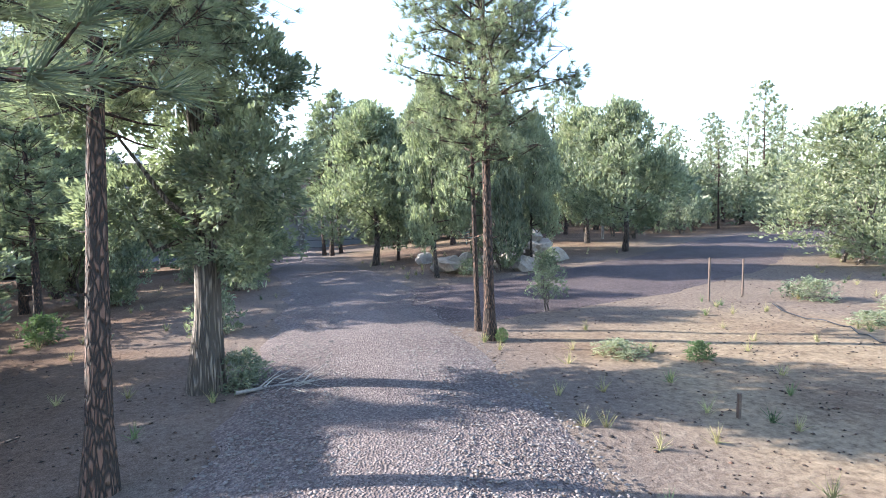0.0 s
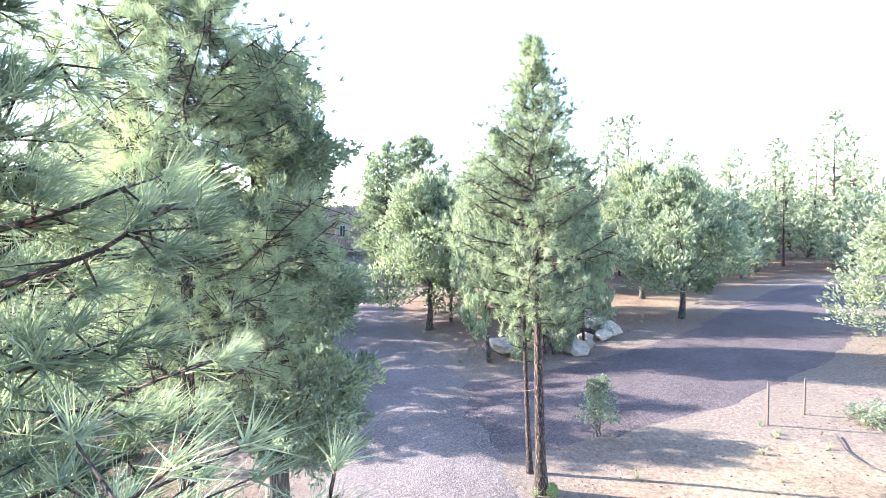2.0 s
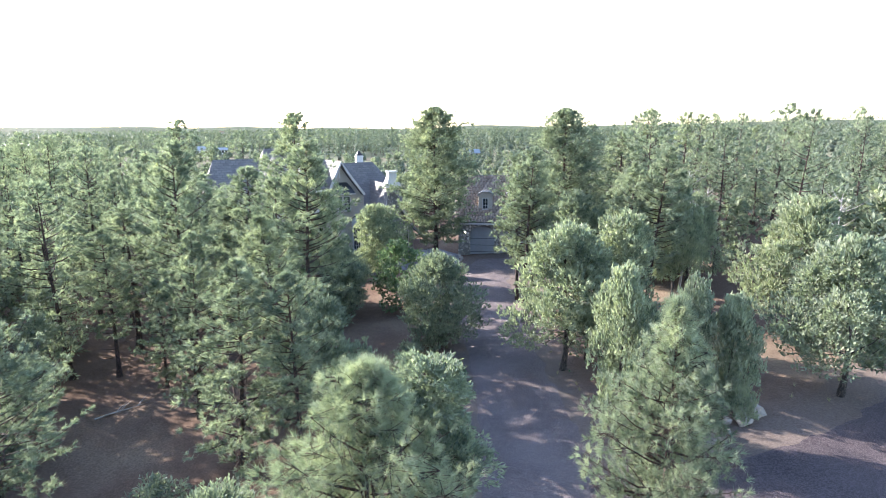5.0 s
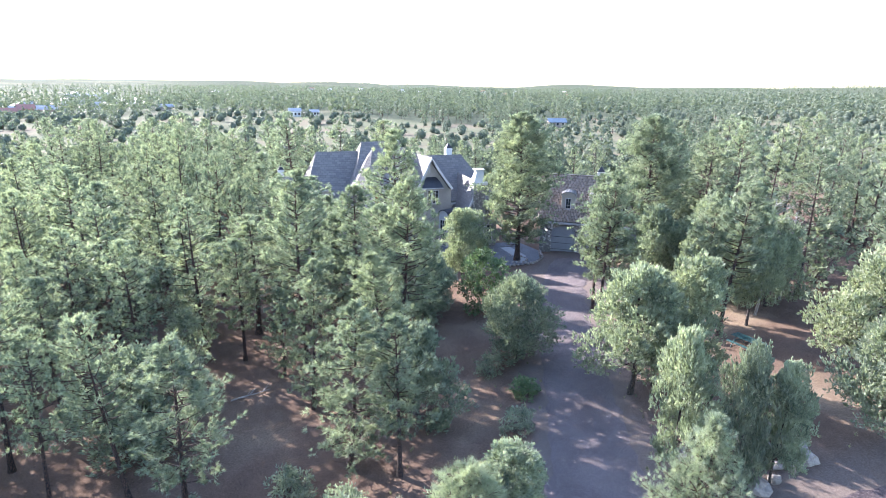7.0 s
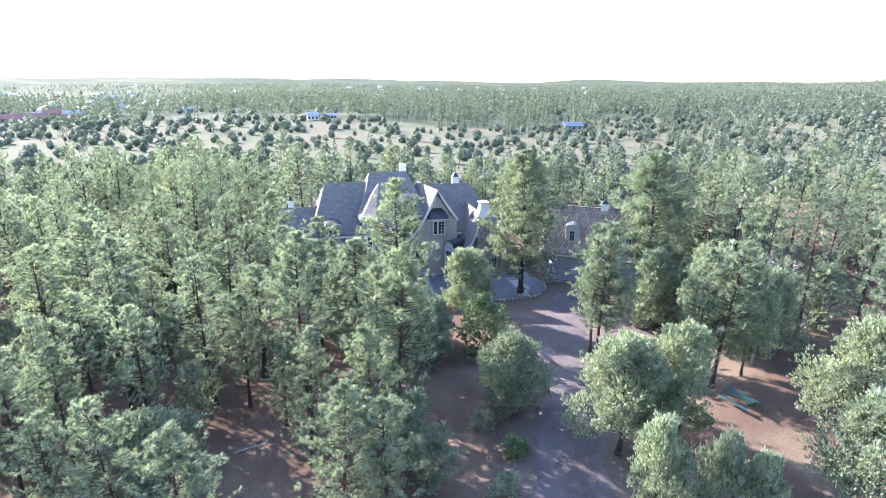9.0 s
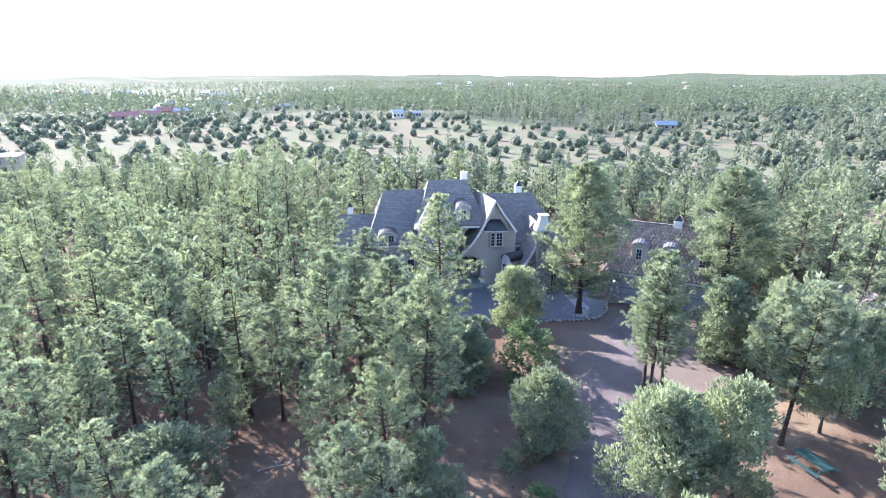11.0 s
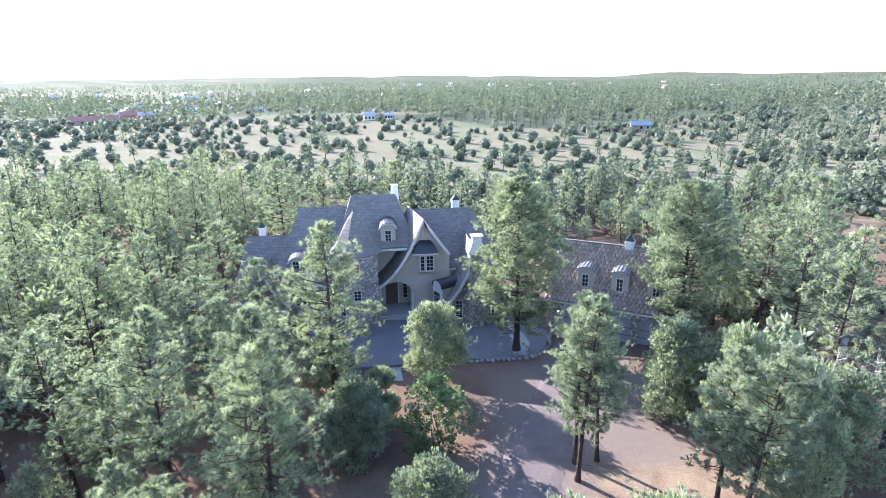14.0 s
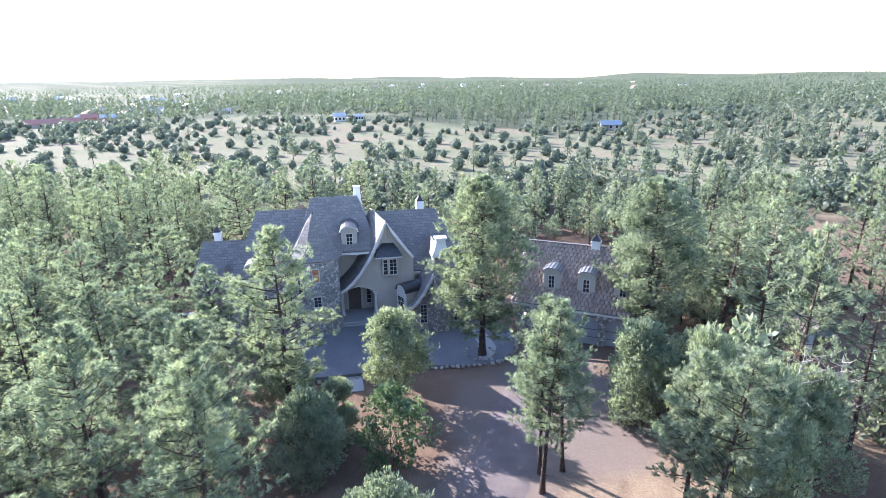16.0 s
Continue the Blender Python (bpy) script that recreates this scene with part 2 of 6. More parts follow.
def stone_material():
    """Random rubble: rounded pale stones with recessed mortar."""
    m, nt, p, link = nodes_of("rubble_stone")
    v = place_of(nt, False)
    vor, edge = nt.nodes.new("ShaderNodeTexVoronoi"), nt.nodes.new("ShaderNodeTexVoronoi")
    edge.feature = "DISTANCE_TO_EDGE"
    for x in (vor, edge):
        x.inputs["Scale"].default_value = 4.6
        link(v, x.inputs["Vector"])
    fine = noise_node(nt, v, 18, 6)
    grey = nt.nodes.new("ShaderNodeRGBToBW")
    link(vor.outputs["Color"], grey.inputs[0])
    c = ramp(nt, grey.outputs[0], [(0.2, (0.10, 0.09, 0.085)), (0.45, (0.21, 0.19, 0.17)), (0.62, (0.32, 0.29, 0.255)), (0.78, (0.55, 0.52, 0.48))])
    c = blend(nt, 0.3, c, ramp(nt, fine, [(0.3, (0.18, 0.16, 0.15)), (0.7, (0.55, 0.52, 0.48))]))
    joint = ramp(nt, edge.outputs["Distance"], [(0.02, (0, 0, 0)), (0.09, (1, 1, 1))])
    c = blend(nt, joint, (0.15, 0.14, 0.13), c)
    link(c, p.inputs["Base Color"])
    link(bump(nt, joint, 1.0, 0.05), p.inputs["Normal"])
    p.inputs["Roughness"].default_value = 0.9
    return m


STONE = stone_material()


def roof_material(name, tones, course, wide):
    m, nt, p, link = nodes_of(name)
    uv = nt.nodes.new("ShaderNodeUVMap")
    b = nt.nodes.new("ShaderNodeTexBrick")
    b.inputs["Scale"].default_value = 1.0
    b.inputs["Brick Width"].default_value, b.inputs["Row Height"].default_value = wide, course
    b.inputs["Mortar Size"].default_value, b.inputs["Mortar Smooth"].default_value = 0.022, 0.3
    b.inputs["Color1"].default_value, b.inputs["Color2"].default_value, b.inputs["Mortar"].default_value = (*tones[0], 1), (*tones[1], 1), (*tones[2], 1)
    link(uv.outputs[0], b.inputs["Vector"])
    v = place_of(nt, False)
    c = blend(nt, 0.25, b.outputs["Color"], ramp(nt, noise_node(nt, v, 1.1, 6), [(0.3, tones[0]), (0.7, tones[1])]))
    c = blend(nt, 0.2, c, ramp(nt, noise_node(nt, v, 16, 5), [(0.3, tones[2]), (0.7, tones[1])]))
    link(c, p.inputs["Base Color"])
    inv = nt.nodes.new("ShaderNodeInvert")
    link(b.outputs["Fac"], inv.inputs["Color"])
    link(bump(nt, inv.outputs[0], 1.0, 0.05), p.inputs["Normal"])
    p.inputs["Roughness"].default_value = 0.75
    return m


SLATE = roof_material("grey_roof_shingle", ((0.106, 0.094, 0.087), (0.176, 0.157, 0.142), (0.059, 0.053, 0.050)), 0.34, 0.5)
TILE = plain("brown_roof_tile", (0.30, 0.22, 0.18), (0.42, 0.33, 0.27), 1.2, 12, 0.8, 0.01, 0.0, 0.4)


# ---- builders ----
def fast_mesh(name, verts, faces):
    """A mesh from an (n, 3) array of places and an (m, k) array of corners."""
    me = bpy.data.meshes.new(name)
    verts, faces = np.asarray(verts, np.float32), np.asarray(faces, np.int32)
    n, k = faces.shape
    me.vertices.add(len(verts))
    me.vertices.foreach_set("co", verts.ravel())
    me.loops.add(n * k)
    me.loops.foreach_set("vertex_index", faces.ravel())
    me.polygons.add(n)
    me.polygons.foreach_set("loop_start", np.arange(0, n * k, k, dtype=np.int32))
    me.update(calc_edges=True)
    return me


def holder(name, m, label, category, group="", kind=""):
    e = new(name)
    e.empty_display_size = 0.3
    e.matrix_world = m
    return tagged(e, label, category, group, kind)


def hang(ob, parent):
    ob.parent = parent
    return ob


def solid(name, verts, faces, material, parent=None, label="", bevel=0.0, uv=False):
    """One mesh object from plain lists, in its parent's own space."""
    bm = bmesh.new()
    vs = [bm.verts.new(v) for v in verts]
    for f in faces:
        try:
            bm.faces.new([vs[i] for i in f])
        except ValueError:
            pass
    bmesh.ops.recalc_face_normals(bm, faces=bm.faces)
    if bevel:
        bmesh.ops.bevel(bm, geom=list(bm.edges), offset=bevel, segments=1, affect="EDGES")
    return part(name, bm, material, parent, label, uv)


def part(name, bm, material, parent=None, label="", uv=False):
    if uv:
        lay = bm.loops.layers.uv.new("UVMap")
        for f in bm.faces:
            n = f.normal
            flat = Vector((-n.y, n.x, 0))
            e1 = flat.normalized() if flat.length > 1e-4 else Vector((1, 0, 0))
            e2 = n.cross(e1)
            for l in f.loops:
                l[lay].uv = (l.vert.co.dot(e1), l.vert.co.dot(e2))
    me = bpy.data.meshes.new(name)
    bm.to_mesh(me)
    bm.free()
    me.materials.append(material)
    ob = new(name, me)
    if parent is not None:
        hang(ob, parent)
    if label:
        tagged(ob, label)
    return ob


BOX = [(0, 1, 3, 2), (4, 6, 7, 5), (0, 4, 5, 1), (2, 3, 7, 6), (0, 2, 6, 4), (1, 5, 7, 3)]


def box(name, lo, hi, material, parent=None, label="", bevel=0.01, turn=None):
    v = [Vector((x, y, z)) for x in (lo[0], hi[0]) for y in (lo[1], hi[1]) for z in (lo[2], hi[2])]
    if turn is not None:
        v = [turn @ p for p in v]
    return solid(name, v, BOX, material, parent, label, bevel)


def frustum(name, x, y, z0, z1, r0, r1, sides, material, parent=None, label="", turn=0.0, cap=True):
    v = []
    for z, r in ((z0, r0), (z1, r1)):
        v += [(x + r * math.cos(turn + 2 * math.pi * i / sides), y + r * math.sin(turn + 2 * math.pi * i / sides), z) for i in range(sides)]
    f = [(i, (i + 1) % sides, sides + (i + 1) % sides, sides + i) for i in range(sides)]
    if cap:
        f += [tuple(range(sides)), tuple(range(sides, 2 * sides))]
    return solid(name, v, f, material, parent, label)


def tubes(paths, sides):
    """Places and corners of tapered tubes; a path is rows of x, y, z, radius."""
    vs, fs, n = [], [], 0
    ang = np.arange(sides) * 2 * np.pi / sides
    for rows in paths:
        rows = np.asarray(rows, float)
        d = np.gradient(rows[:, :3], axis=0)
        d /= np.linalg.norm(d, axis=1, keepdims=True) + 1e-9
        ref = np.where(np.abs(d[:, 2:3]) > 0.8, [[1.0, 0, 0]], [[0, 0, 1.0]])
        a = np.cross(d, ref)
        a /= np.linalg.norm(a, axis=1, keepdims=True) + 1e-9
        b = np.cross(d, a)
        ring = rows[:, None, :3] + rows[:, None, 3:] * (np.cos(ang)[None, :, None] * a[:, None] + np.sin(ang)[None, :, None] * b[:, None])
        vs.append(ring.reshape(-1, 3))
        i = np.arange(len(rows) - 1)[:, None] * sides + np.arange(sides)[None]
        j = np.arange(len(rows) - 1)[:, None] * sides + (np.arange(sides)[None] + 1) % sides
        fs.append(np.stack([i, j, j + sides, i + sides], -1).reshape(-1, 4) + n)
        n += len(rows) * sides
    return np.concatenate(vs), np.concatenate(fs)


def smooth(t):
    t = min(max(t, 0.0), 1.0)
    return t * t * (3 - 2 * t)


def lie(x, y):
    """Height of the ground."""
    s = smooth((x - 0.2 * max(0.0, min(y - 40, 25)) + 34) / 36)
    z = -1.3 + 1.7 * s + 0.45 * smooth((y - 12) / 20) * smooth((x + 6) / 10)
    r = math.hypot(x + 15, y - 40)
    far = smooth((r - 70) / 200)
    z += 55 * smooth((r - 1700) / 1600) * max(0.0, noise.noise(Vector((x / 900, y / 900, 7.3))) + 0.12)
    z += 27 * math.exp(-((x - 420) / 480) ** 2 - ((y - 1750) / 380) ** 2)
    z += far * 5 * (noise.noise(Vector((x / 260, y / 260, 0.3)))) - far * 2.0
    near = 1 - smooth((r - 90) / 60)
    z += near * 0.05 * noise.noise(Vector((x / 2.3, y / 2.3, 0.7)))
    return z


# ---- ground, drive and court ----
DRIVE = [(-0.2, -14), (-0.3, 0), (-0.4, 6), (-1.0, 9.5), (-1.9, 13.5), (-3.2, 19.5), (-5.0, 24.5), (-7.4, 30.5), (-9.8, 36.5), (-11.8, 43), (-13.2, 49), (-14.0, 54)]
LOOP = [(-2.4, 15.4), (1.2, 16.6), (4.2, 18.3), (7.4, 20.8), (11.2, 24.6), (15.2, 30.0), (19.4, 35.2), (24.6, 39.4), (31, 42.5), (40, 44.5), (52, 46)]
COURT = (-10.5, 46.0)
HOUSE_O, HOUSE_TURN = Vector((-30.4, 53.1, 0)), 45.0
GARAGE_O, GARAGE_TURN = Vector((-18.5, 56.0, 0)), 12.0


def along(points, step=0.6):
    """A smooth line through the points, at even steps."""
    p = [Vector((*q, 0)) for q in points]
    p = [2 * p[0] - p[1]] + p + [2 * p[-1] - p[-2]]
    out = []
    for a, b, c, d in zip(p, p[1:], p[2:], p[3:]):
        n = max(2, int((c - b).length / step))
        for i in range(n):
            t = i / n
            out.append(0.5 * (2 * b + (c - a) * t + (2 * a - 5 * b + 4 * c - d) * t * t + (3 * b - a - 3 * c + d) * t ** 3))
    return out + [p[-2]]


def near_line(x, y, line):
    return min((x - q.x) ** 2 + (y - q.y) ** 2 for q in line) ** 0.5


DRIVE_LINE, LOOP_LINE = along(DRIVE), along(LOOP)
DRIVE_ROUGH, LOOP_ROUGH = DRIVE_LINE[::3], LOOP_LINE[::3]


def house_local(x, y):
    d = Vector((x, y, 0)) - HOUSE_O
    c, s = math.cos(radians(HOUSE_TURN)), math.sin(radians(HOUSE_TURN))
    return d.x * c + d.y * s, -d.x * s + d.y * c


def house_world(u, v):
    c, s = math.cos(radians(HOUSE_TURN)), math.sin(radians(HOUSE_TURN))
    return HOUSE_O.x + u * c - v * s, HOUSE_O.y + u * s + v * c


def meadow_edge(az):
    """How far from the clearing the pasture reaches before the pine forest closes in, by bearing."""
    return float(np.interp(az, (-30, 8, 17, 24, 33, 40, 55, 70, 110), (430, 420, 290, 255, 262, 318, 350, 400, 430)))


def bearing(x, y):
    return math.hypot(x, y - 15), math.degrees(math.atan2(-x, y - 15))


FIELD = (-420, 533)


def meadow_at(x, y):
    """How open and grassy the land is: a broad belt of pasture beyond the house, patches further on."""
    r, az = bearing(x, y)
    n = noise.noise(Vector((x / 60, y / 60, 3.1))) + 0.5 * noise.noise(Vector((x / 20, y / 20, 5.1)))
    core = smooth((r - 104 - 14 * n) / 16) * (1 - smooth((r - meadow_edge(az) - 22 * n) / 16)) * smooth((az + 34) / 14)
    far = smooth((r - 330) / 60) * smooth((noise.noise(Vector((x / 170, y / 110, 9.3))) - (0.12 if az > 52 else 0.45)) / 0.2) * 0.7
    far = max(far, 1 - smooth((math.hypot((x - FIELD[0]) / 34, (y - FIELD[1]) / 22) - 0.8) / 0.4))
    bank = smooth((math.hypot((x + 118) / 1.0, (y - 40) / 1.4) - 16 - 8 * n) / 8)
    return max(core * (0.8 + 0.2 * smooth((n + 0.4) / 0.5)), far, 0.0) * bank


def spaced(lo, hi, inner_lo, inner_hi, step, grow):
    out = list(np.arange(inner_lo, inner_hi, step))
    s, v = step, inner_hi
    while v < hi:
        out.append(v)
        s *= grow
        v += s
    out.append(hi)
    s, v = step, inner_lo
    while v > lo:
        s *= grow
        v -= s
        out.insert(0, max(v, lo))
    return out


def build_ground():
    xs, ys = spaced(-4200, 4200, -45, 32, 0.9, 1.06), spaced(-4200, 4200, -8, 66, 0.9, 1.06)
    verts, gravel, meadow, woods, clearing = [], [], [], [], []
    for y in ys:
        for x in xs:
            verts.append((x, y, lie(x, y)))
            g = 0.0
            if -45 < x < 45 and -20 < y < 80:
                n = 0.9 * noise.noise(Vector((x / 1.7, y / 1.7, 2)))
                g = 1 - smooth((near_line(x, y, DRIVE_ROUGH) - 2.6 - n) / 1.6)
                g = max(g, 0.85 * (1 - smooth((near_line(x, y, LOOP_ROUGH) - 4.0 - n) / 1.8)))
                g = max(g, 1 - smooth((math.hypot((x - COURT[0]) / 1.25, y - COURT[1]) - 5.2 - 1.6 * n) / 2.5))
                g = max(g, 0.75 * (1 - smooth((math.hypot(x - 11, (y - 17.5) * 1.9) - 6.5 - 2 * n) / 4)))
            gravel.append(g)
            c = 0.0
            if -30 < x < 40 and -20 < y < 80:
                n = 1.4 * noise.noise(Vector((x / 2.6, y / 2.6, 4)))
                c = smooth((x - 1.6 + n) / 1.6) * (1 - smooth((y - 19 - 0.35 * x + n) / 3.0)) * (1 - smooth((x - 24) / 8))
                c = max(c, 0.8 * (1 - smooth((math.hypot((x + 3.5) / 1.3, y - 42.5) - 4.0 + n) / 2.5)))
                c = max(c, 0.7 * (1 - smooth((math.hypot((x - 3.5) / 1.2, y - 68.5) - 4.0 + n) / 2.5)))
                c = max(c, 0.6 * (1 - smooth((math.hypot((x - 10) / 1.8, (y - 32.5) * 1.4) - 3.0 + n) / 2.0)))
            clearing.append(c)
            meadow.append(meadow_at(x, y) if math.hypot(x, y) > 60 else 0.0)
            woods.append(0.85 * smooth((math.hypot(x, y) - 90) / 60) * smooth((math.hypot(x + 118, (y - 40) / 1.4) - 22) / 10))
    w = len(xs)
    i = (np.arange(len(ys) - 1)[:, None] * w + np.arange(w - 1)[None]).ravel()
    me = fast_mesh("ground", verts, np.stack([i, i + 1, i + w + 1, i + w], -1))
    for name, values in (("gravel", gravel), ("meadow", meadow), ("woods", woods), ("clearing", clearing)):
        me.attributes.new(name, "FLOAT", "POINT").data.foreach_set("value", np.array(values, np.float32))
    me.materials.append(GROUND)
    me.polygons.foreach_set("use_smooth", [True] * len(me.polygons))
    return tagged(new("ground", me), "reddish forest floor of needles and dirt opening to meadow", "ground", kind="structure")


build_ground()


def strip(name, line, half, material, label, category, lift=0.03, seed=1):
    """A draped strip of loose gravel with ragged edges, slightly crowned."""
    rows, across = [], 9
    for k, q in enumerate(line):
        d = (line[min(k + 1, len(line) - 1)] - line[max(k - 1, 0)]).normalized()
        side = Vector((d.y, -d.x, 0))
        wl = half + 0.35 * noise.noise(Vector((k * 0.35, seed, 0))) + 0.3 * noise.noise(Vector((k * 0.9, seed, 4)))
        wr = half + 0.35 * noise.noise(Vector((k * 0.35, seed, 8))) + 0.3 * noise.noise(Vector((k * 0.9, seed, 12)))
        for j in range(across):
            s = 2 * j / (across - 1) - 1
            p = q + side * (s * (wr if s > 0 else wl))
            rut = -0.025 * math.exp(-((abs(s) - 0.45) / 0.16) ** 2)
            edge = -0.05 if abs(s) == 1 else lift + 0.04 * (1 - s * s) + rut
            rows.append((p.x, p.y, lie(p.x, p.y) + edge + 0.03))
    i = (np.arange(len(line) - 1)[:, None] * across + np.arange(across - 1)[None]).ravel()
    me = fast_mesh(name, rows, np.stack([i, i + 1, i + across + 1, i + across], -1))
    me.materials.append(material)
    me.polygons.foreach_set("use_smooth", [True] * len(me.polygons))
    return tagged(new(name, me), label, category, kind="structure")


strip("road", DRIVE_LINE, 2.05, GRAVEL, "pale gravel driveway with worn wheel tracks leading to the garage", "driveway")
strip("road", LOOP_LINE, 3.0, SHADED_GRAVEL, "gravel side road curving off through the clearing, darkened for tree shade", "road", -0.02, 5)


def patch(name, outline, material, label, category, lift=0.05, kind="structure"):
    """A flat slab that lies on the ground within an outline."""
    z = max(lie(x, y) for x, y in outline) + lift
    n = len(outline)
    v = [(x, y, z) for x, y in outline] + [(x, y, z - 0.35) for x, y in outline]
    f = [tuple(range(n)), tuple(range(n, 2 * n))[::-1]] + [(i, (i + 1) % n, n + (i + 1) % n, n + i) for i in range(n)]
    return tagged(solid(name, v, f, material), label, category, kind=kind)


# ---- trees ----
def needles(rng, P, D, per, length, width, spread, leaf=False):
    """Bunches of narrow blades at the places P, pointing along D."""
    n = len(P)
    d = D[:, None, :] + spread * rng.normal(size=(n, per, 3))
    d /= np.linalg.norm(d, axis=2, keepdims=True) + 1e-9
    L = length * rng.uniform(0.65, 1.25, (n, per, 1))
    s = np.cross(d, rng.normal(size=(n, per, 3)))
    s *= 0.5 * width * rng.uniform(0.7, 1.2, (n, per, 1)) / (np.linalg.norm(s, axis=2, keepdims=True) + 1e-9)
    p = P[:, None, :] + 0.25 * length * rng.normal(size=(n, per, 3)) * (1.0 if leaf else 0.25)
    if leaf:
        v = np.stack([p, p + 0.5 * L * d + s, p + L * d, p + 0.5 * L * d - s], 2)
    else:
        v = np.stack([p - s, p + s, p + L * d], 2)
    k = v.shape[2]
    return v.reshape(-1, 3), np.arange(n * per * k).reshape(-1, k)


def pine_meshes(seed, h, w, base, limbs, bunches, per, length, width, thick, lean=0.02, twigs=False, taper=2.1, fluff=1.0, spread=0.65):
    """A ponderosa: a straight tapering stem, whorled limbs that rise at their ends, bunched needles."""
    rng = np.random.RandomState(seed)
    zs = np.linspace(-0.15, h * 0.98, 12)
    bend = lean * h * np.sin(zs / h * 2.2 + rng.rand() * 6)
    bend2 = lean * h * np.sin(zs / h * 2.7 + rng.rand() * 6)
    bend, bend2 = bend - bend[0], bend2 - bend2[0]
    rad = thick * (1 - 0.93 * np.clip(zs / h, 0, 1)) * (1 + 0.5 * np.exp(-np.clip(zs, 0, 9) / 0.25))
    v0, f0 = tubes([np.stack([bend, bend2, zs, rad], 1)], 9)
    paths, P, D = [], [], []
    for i in range(limbs):
        s = ((i + rng.rand()) / limbs) ** 0.9
        z = h * (base + (0.985 - base) * s)
        prof = min(0.62 + 1.6 * s, 1.0) if s < 0.3 else (1 - ((s - 0.3) / 0.72) ** taper)
        r = max(0.1, 0.5 * w * prof * rng.uniform(0.62, 1.12))
        az = i * 2.399 + rng.normal() * 0.5
        out, side = np.array([math.cos(az), math.sin(az), 0]), np.array([-math.sin(az), math.cos(az), 0])
        c = np.array([np.interp(z, zs, bend), np.interp(z, zs, bend2), z])
        up, curl = rng.uniform(-0.25, 0.15) + 0.45 * s, rng.uniform(0.15, 0.4)
        t = np.linspace(0, 1, 4)[:, None]
        line = c + out * r * t + np.array([0, 0, 1.0]) * r * (up * t + curl * t ** 2) + side * r * 0.12 * np.sin(t * 4 + rng.rand() * 6)
        if per > 8 or i % 2:
            paths.append(np.c_[line, np.linspace(0.016 + 0.010 * r, 0.006, 4)])
        m = max(3, int(bunches * (0.4 + 0.6 * prof) + 0.5))
        pads = max(2, min(5, m // 3))
        at = np.sort(rng.uniform(0.35, 1.0, pads))
        at[-1] = 1.0
        which = np.arange(m) % pads
        tt = np.clip(at[which] + rng.normal(size=m) * 0.05, 0.2, 1.0)
        q = np.stack([np.interp(tt, t[:, 0], line[:, k]) for k in range(3)], 1)
        shift = rng.normal(size=(pads, 3)).clip(-1.5, 1.5) * np.array([1, 1, 0.35]) * (0.10 * r + 0.04) * (1.3 - 0.6 * at[:, None])
        off = shift[which] + rng.normal(size=(m, 3)).clip(-1.5, 1.5) * np.array([1, 1, 0.6]) * (0.035 * r + 0.06) * fluff
        if twigs:
            paths += [np.array([[*a, 0.007], [*(a + b), 0.004]]) for a, b in zip(q, off)]
        P.append(q + off)
        D.append(out * 0.9 + off / (np.linalg.norm(off, axis=1, keepdims=True) + 1e-6) * 0.7 + np.array([0, 0, 0.65]))
    for _ in range(max(3, limbs // 14)):
        z, az = h * rng.uniform(base * 0.4, base * 1.2), rng.rand() * 6.28
        c = np.array([np.interp(z, zs, bend), np.interp(z, zs, bend2), z])
        q = np.array([math.cos(az), math.sin(az), rng.uniform(-0.3, 0.1)]) * rng.uniform(0.3, 0.22 * w)
        paths.append(np.array([[*c, 0.025], [*(c + 0.6 * q), 0.015], [*(c + q + [0, 0, 0.05]), 0.005]]))
    v1, f1 = tubes(paths, 3)
    P, D = np.concatenate(P), np.concatenate(D)
    cv, cf = needles(rng, P, D, per, length, width, spread)
    return (np.concatenate([v0, v1]), np.concatenate([f0, f1 + len(v0)])), (cv, cf)


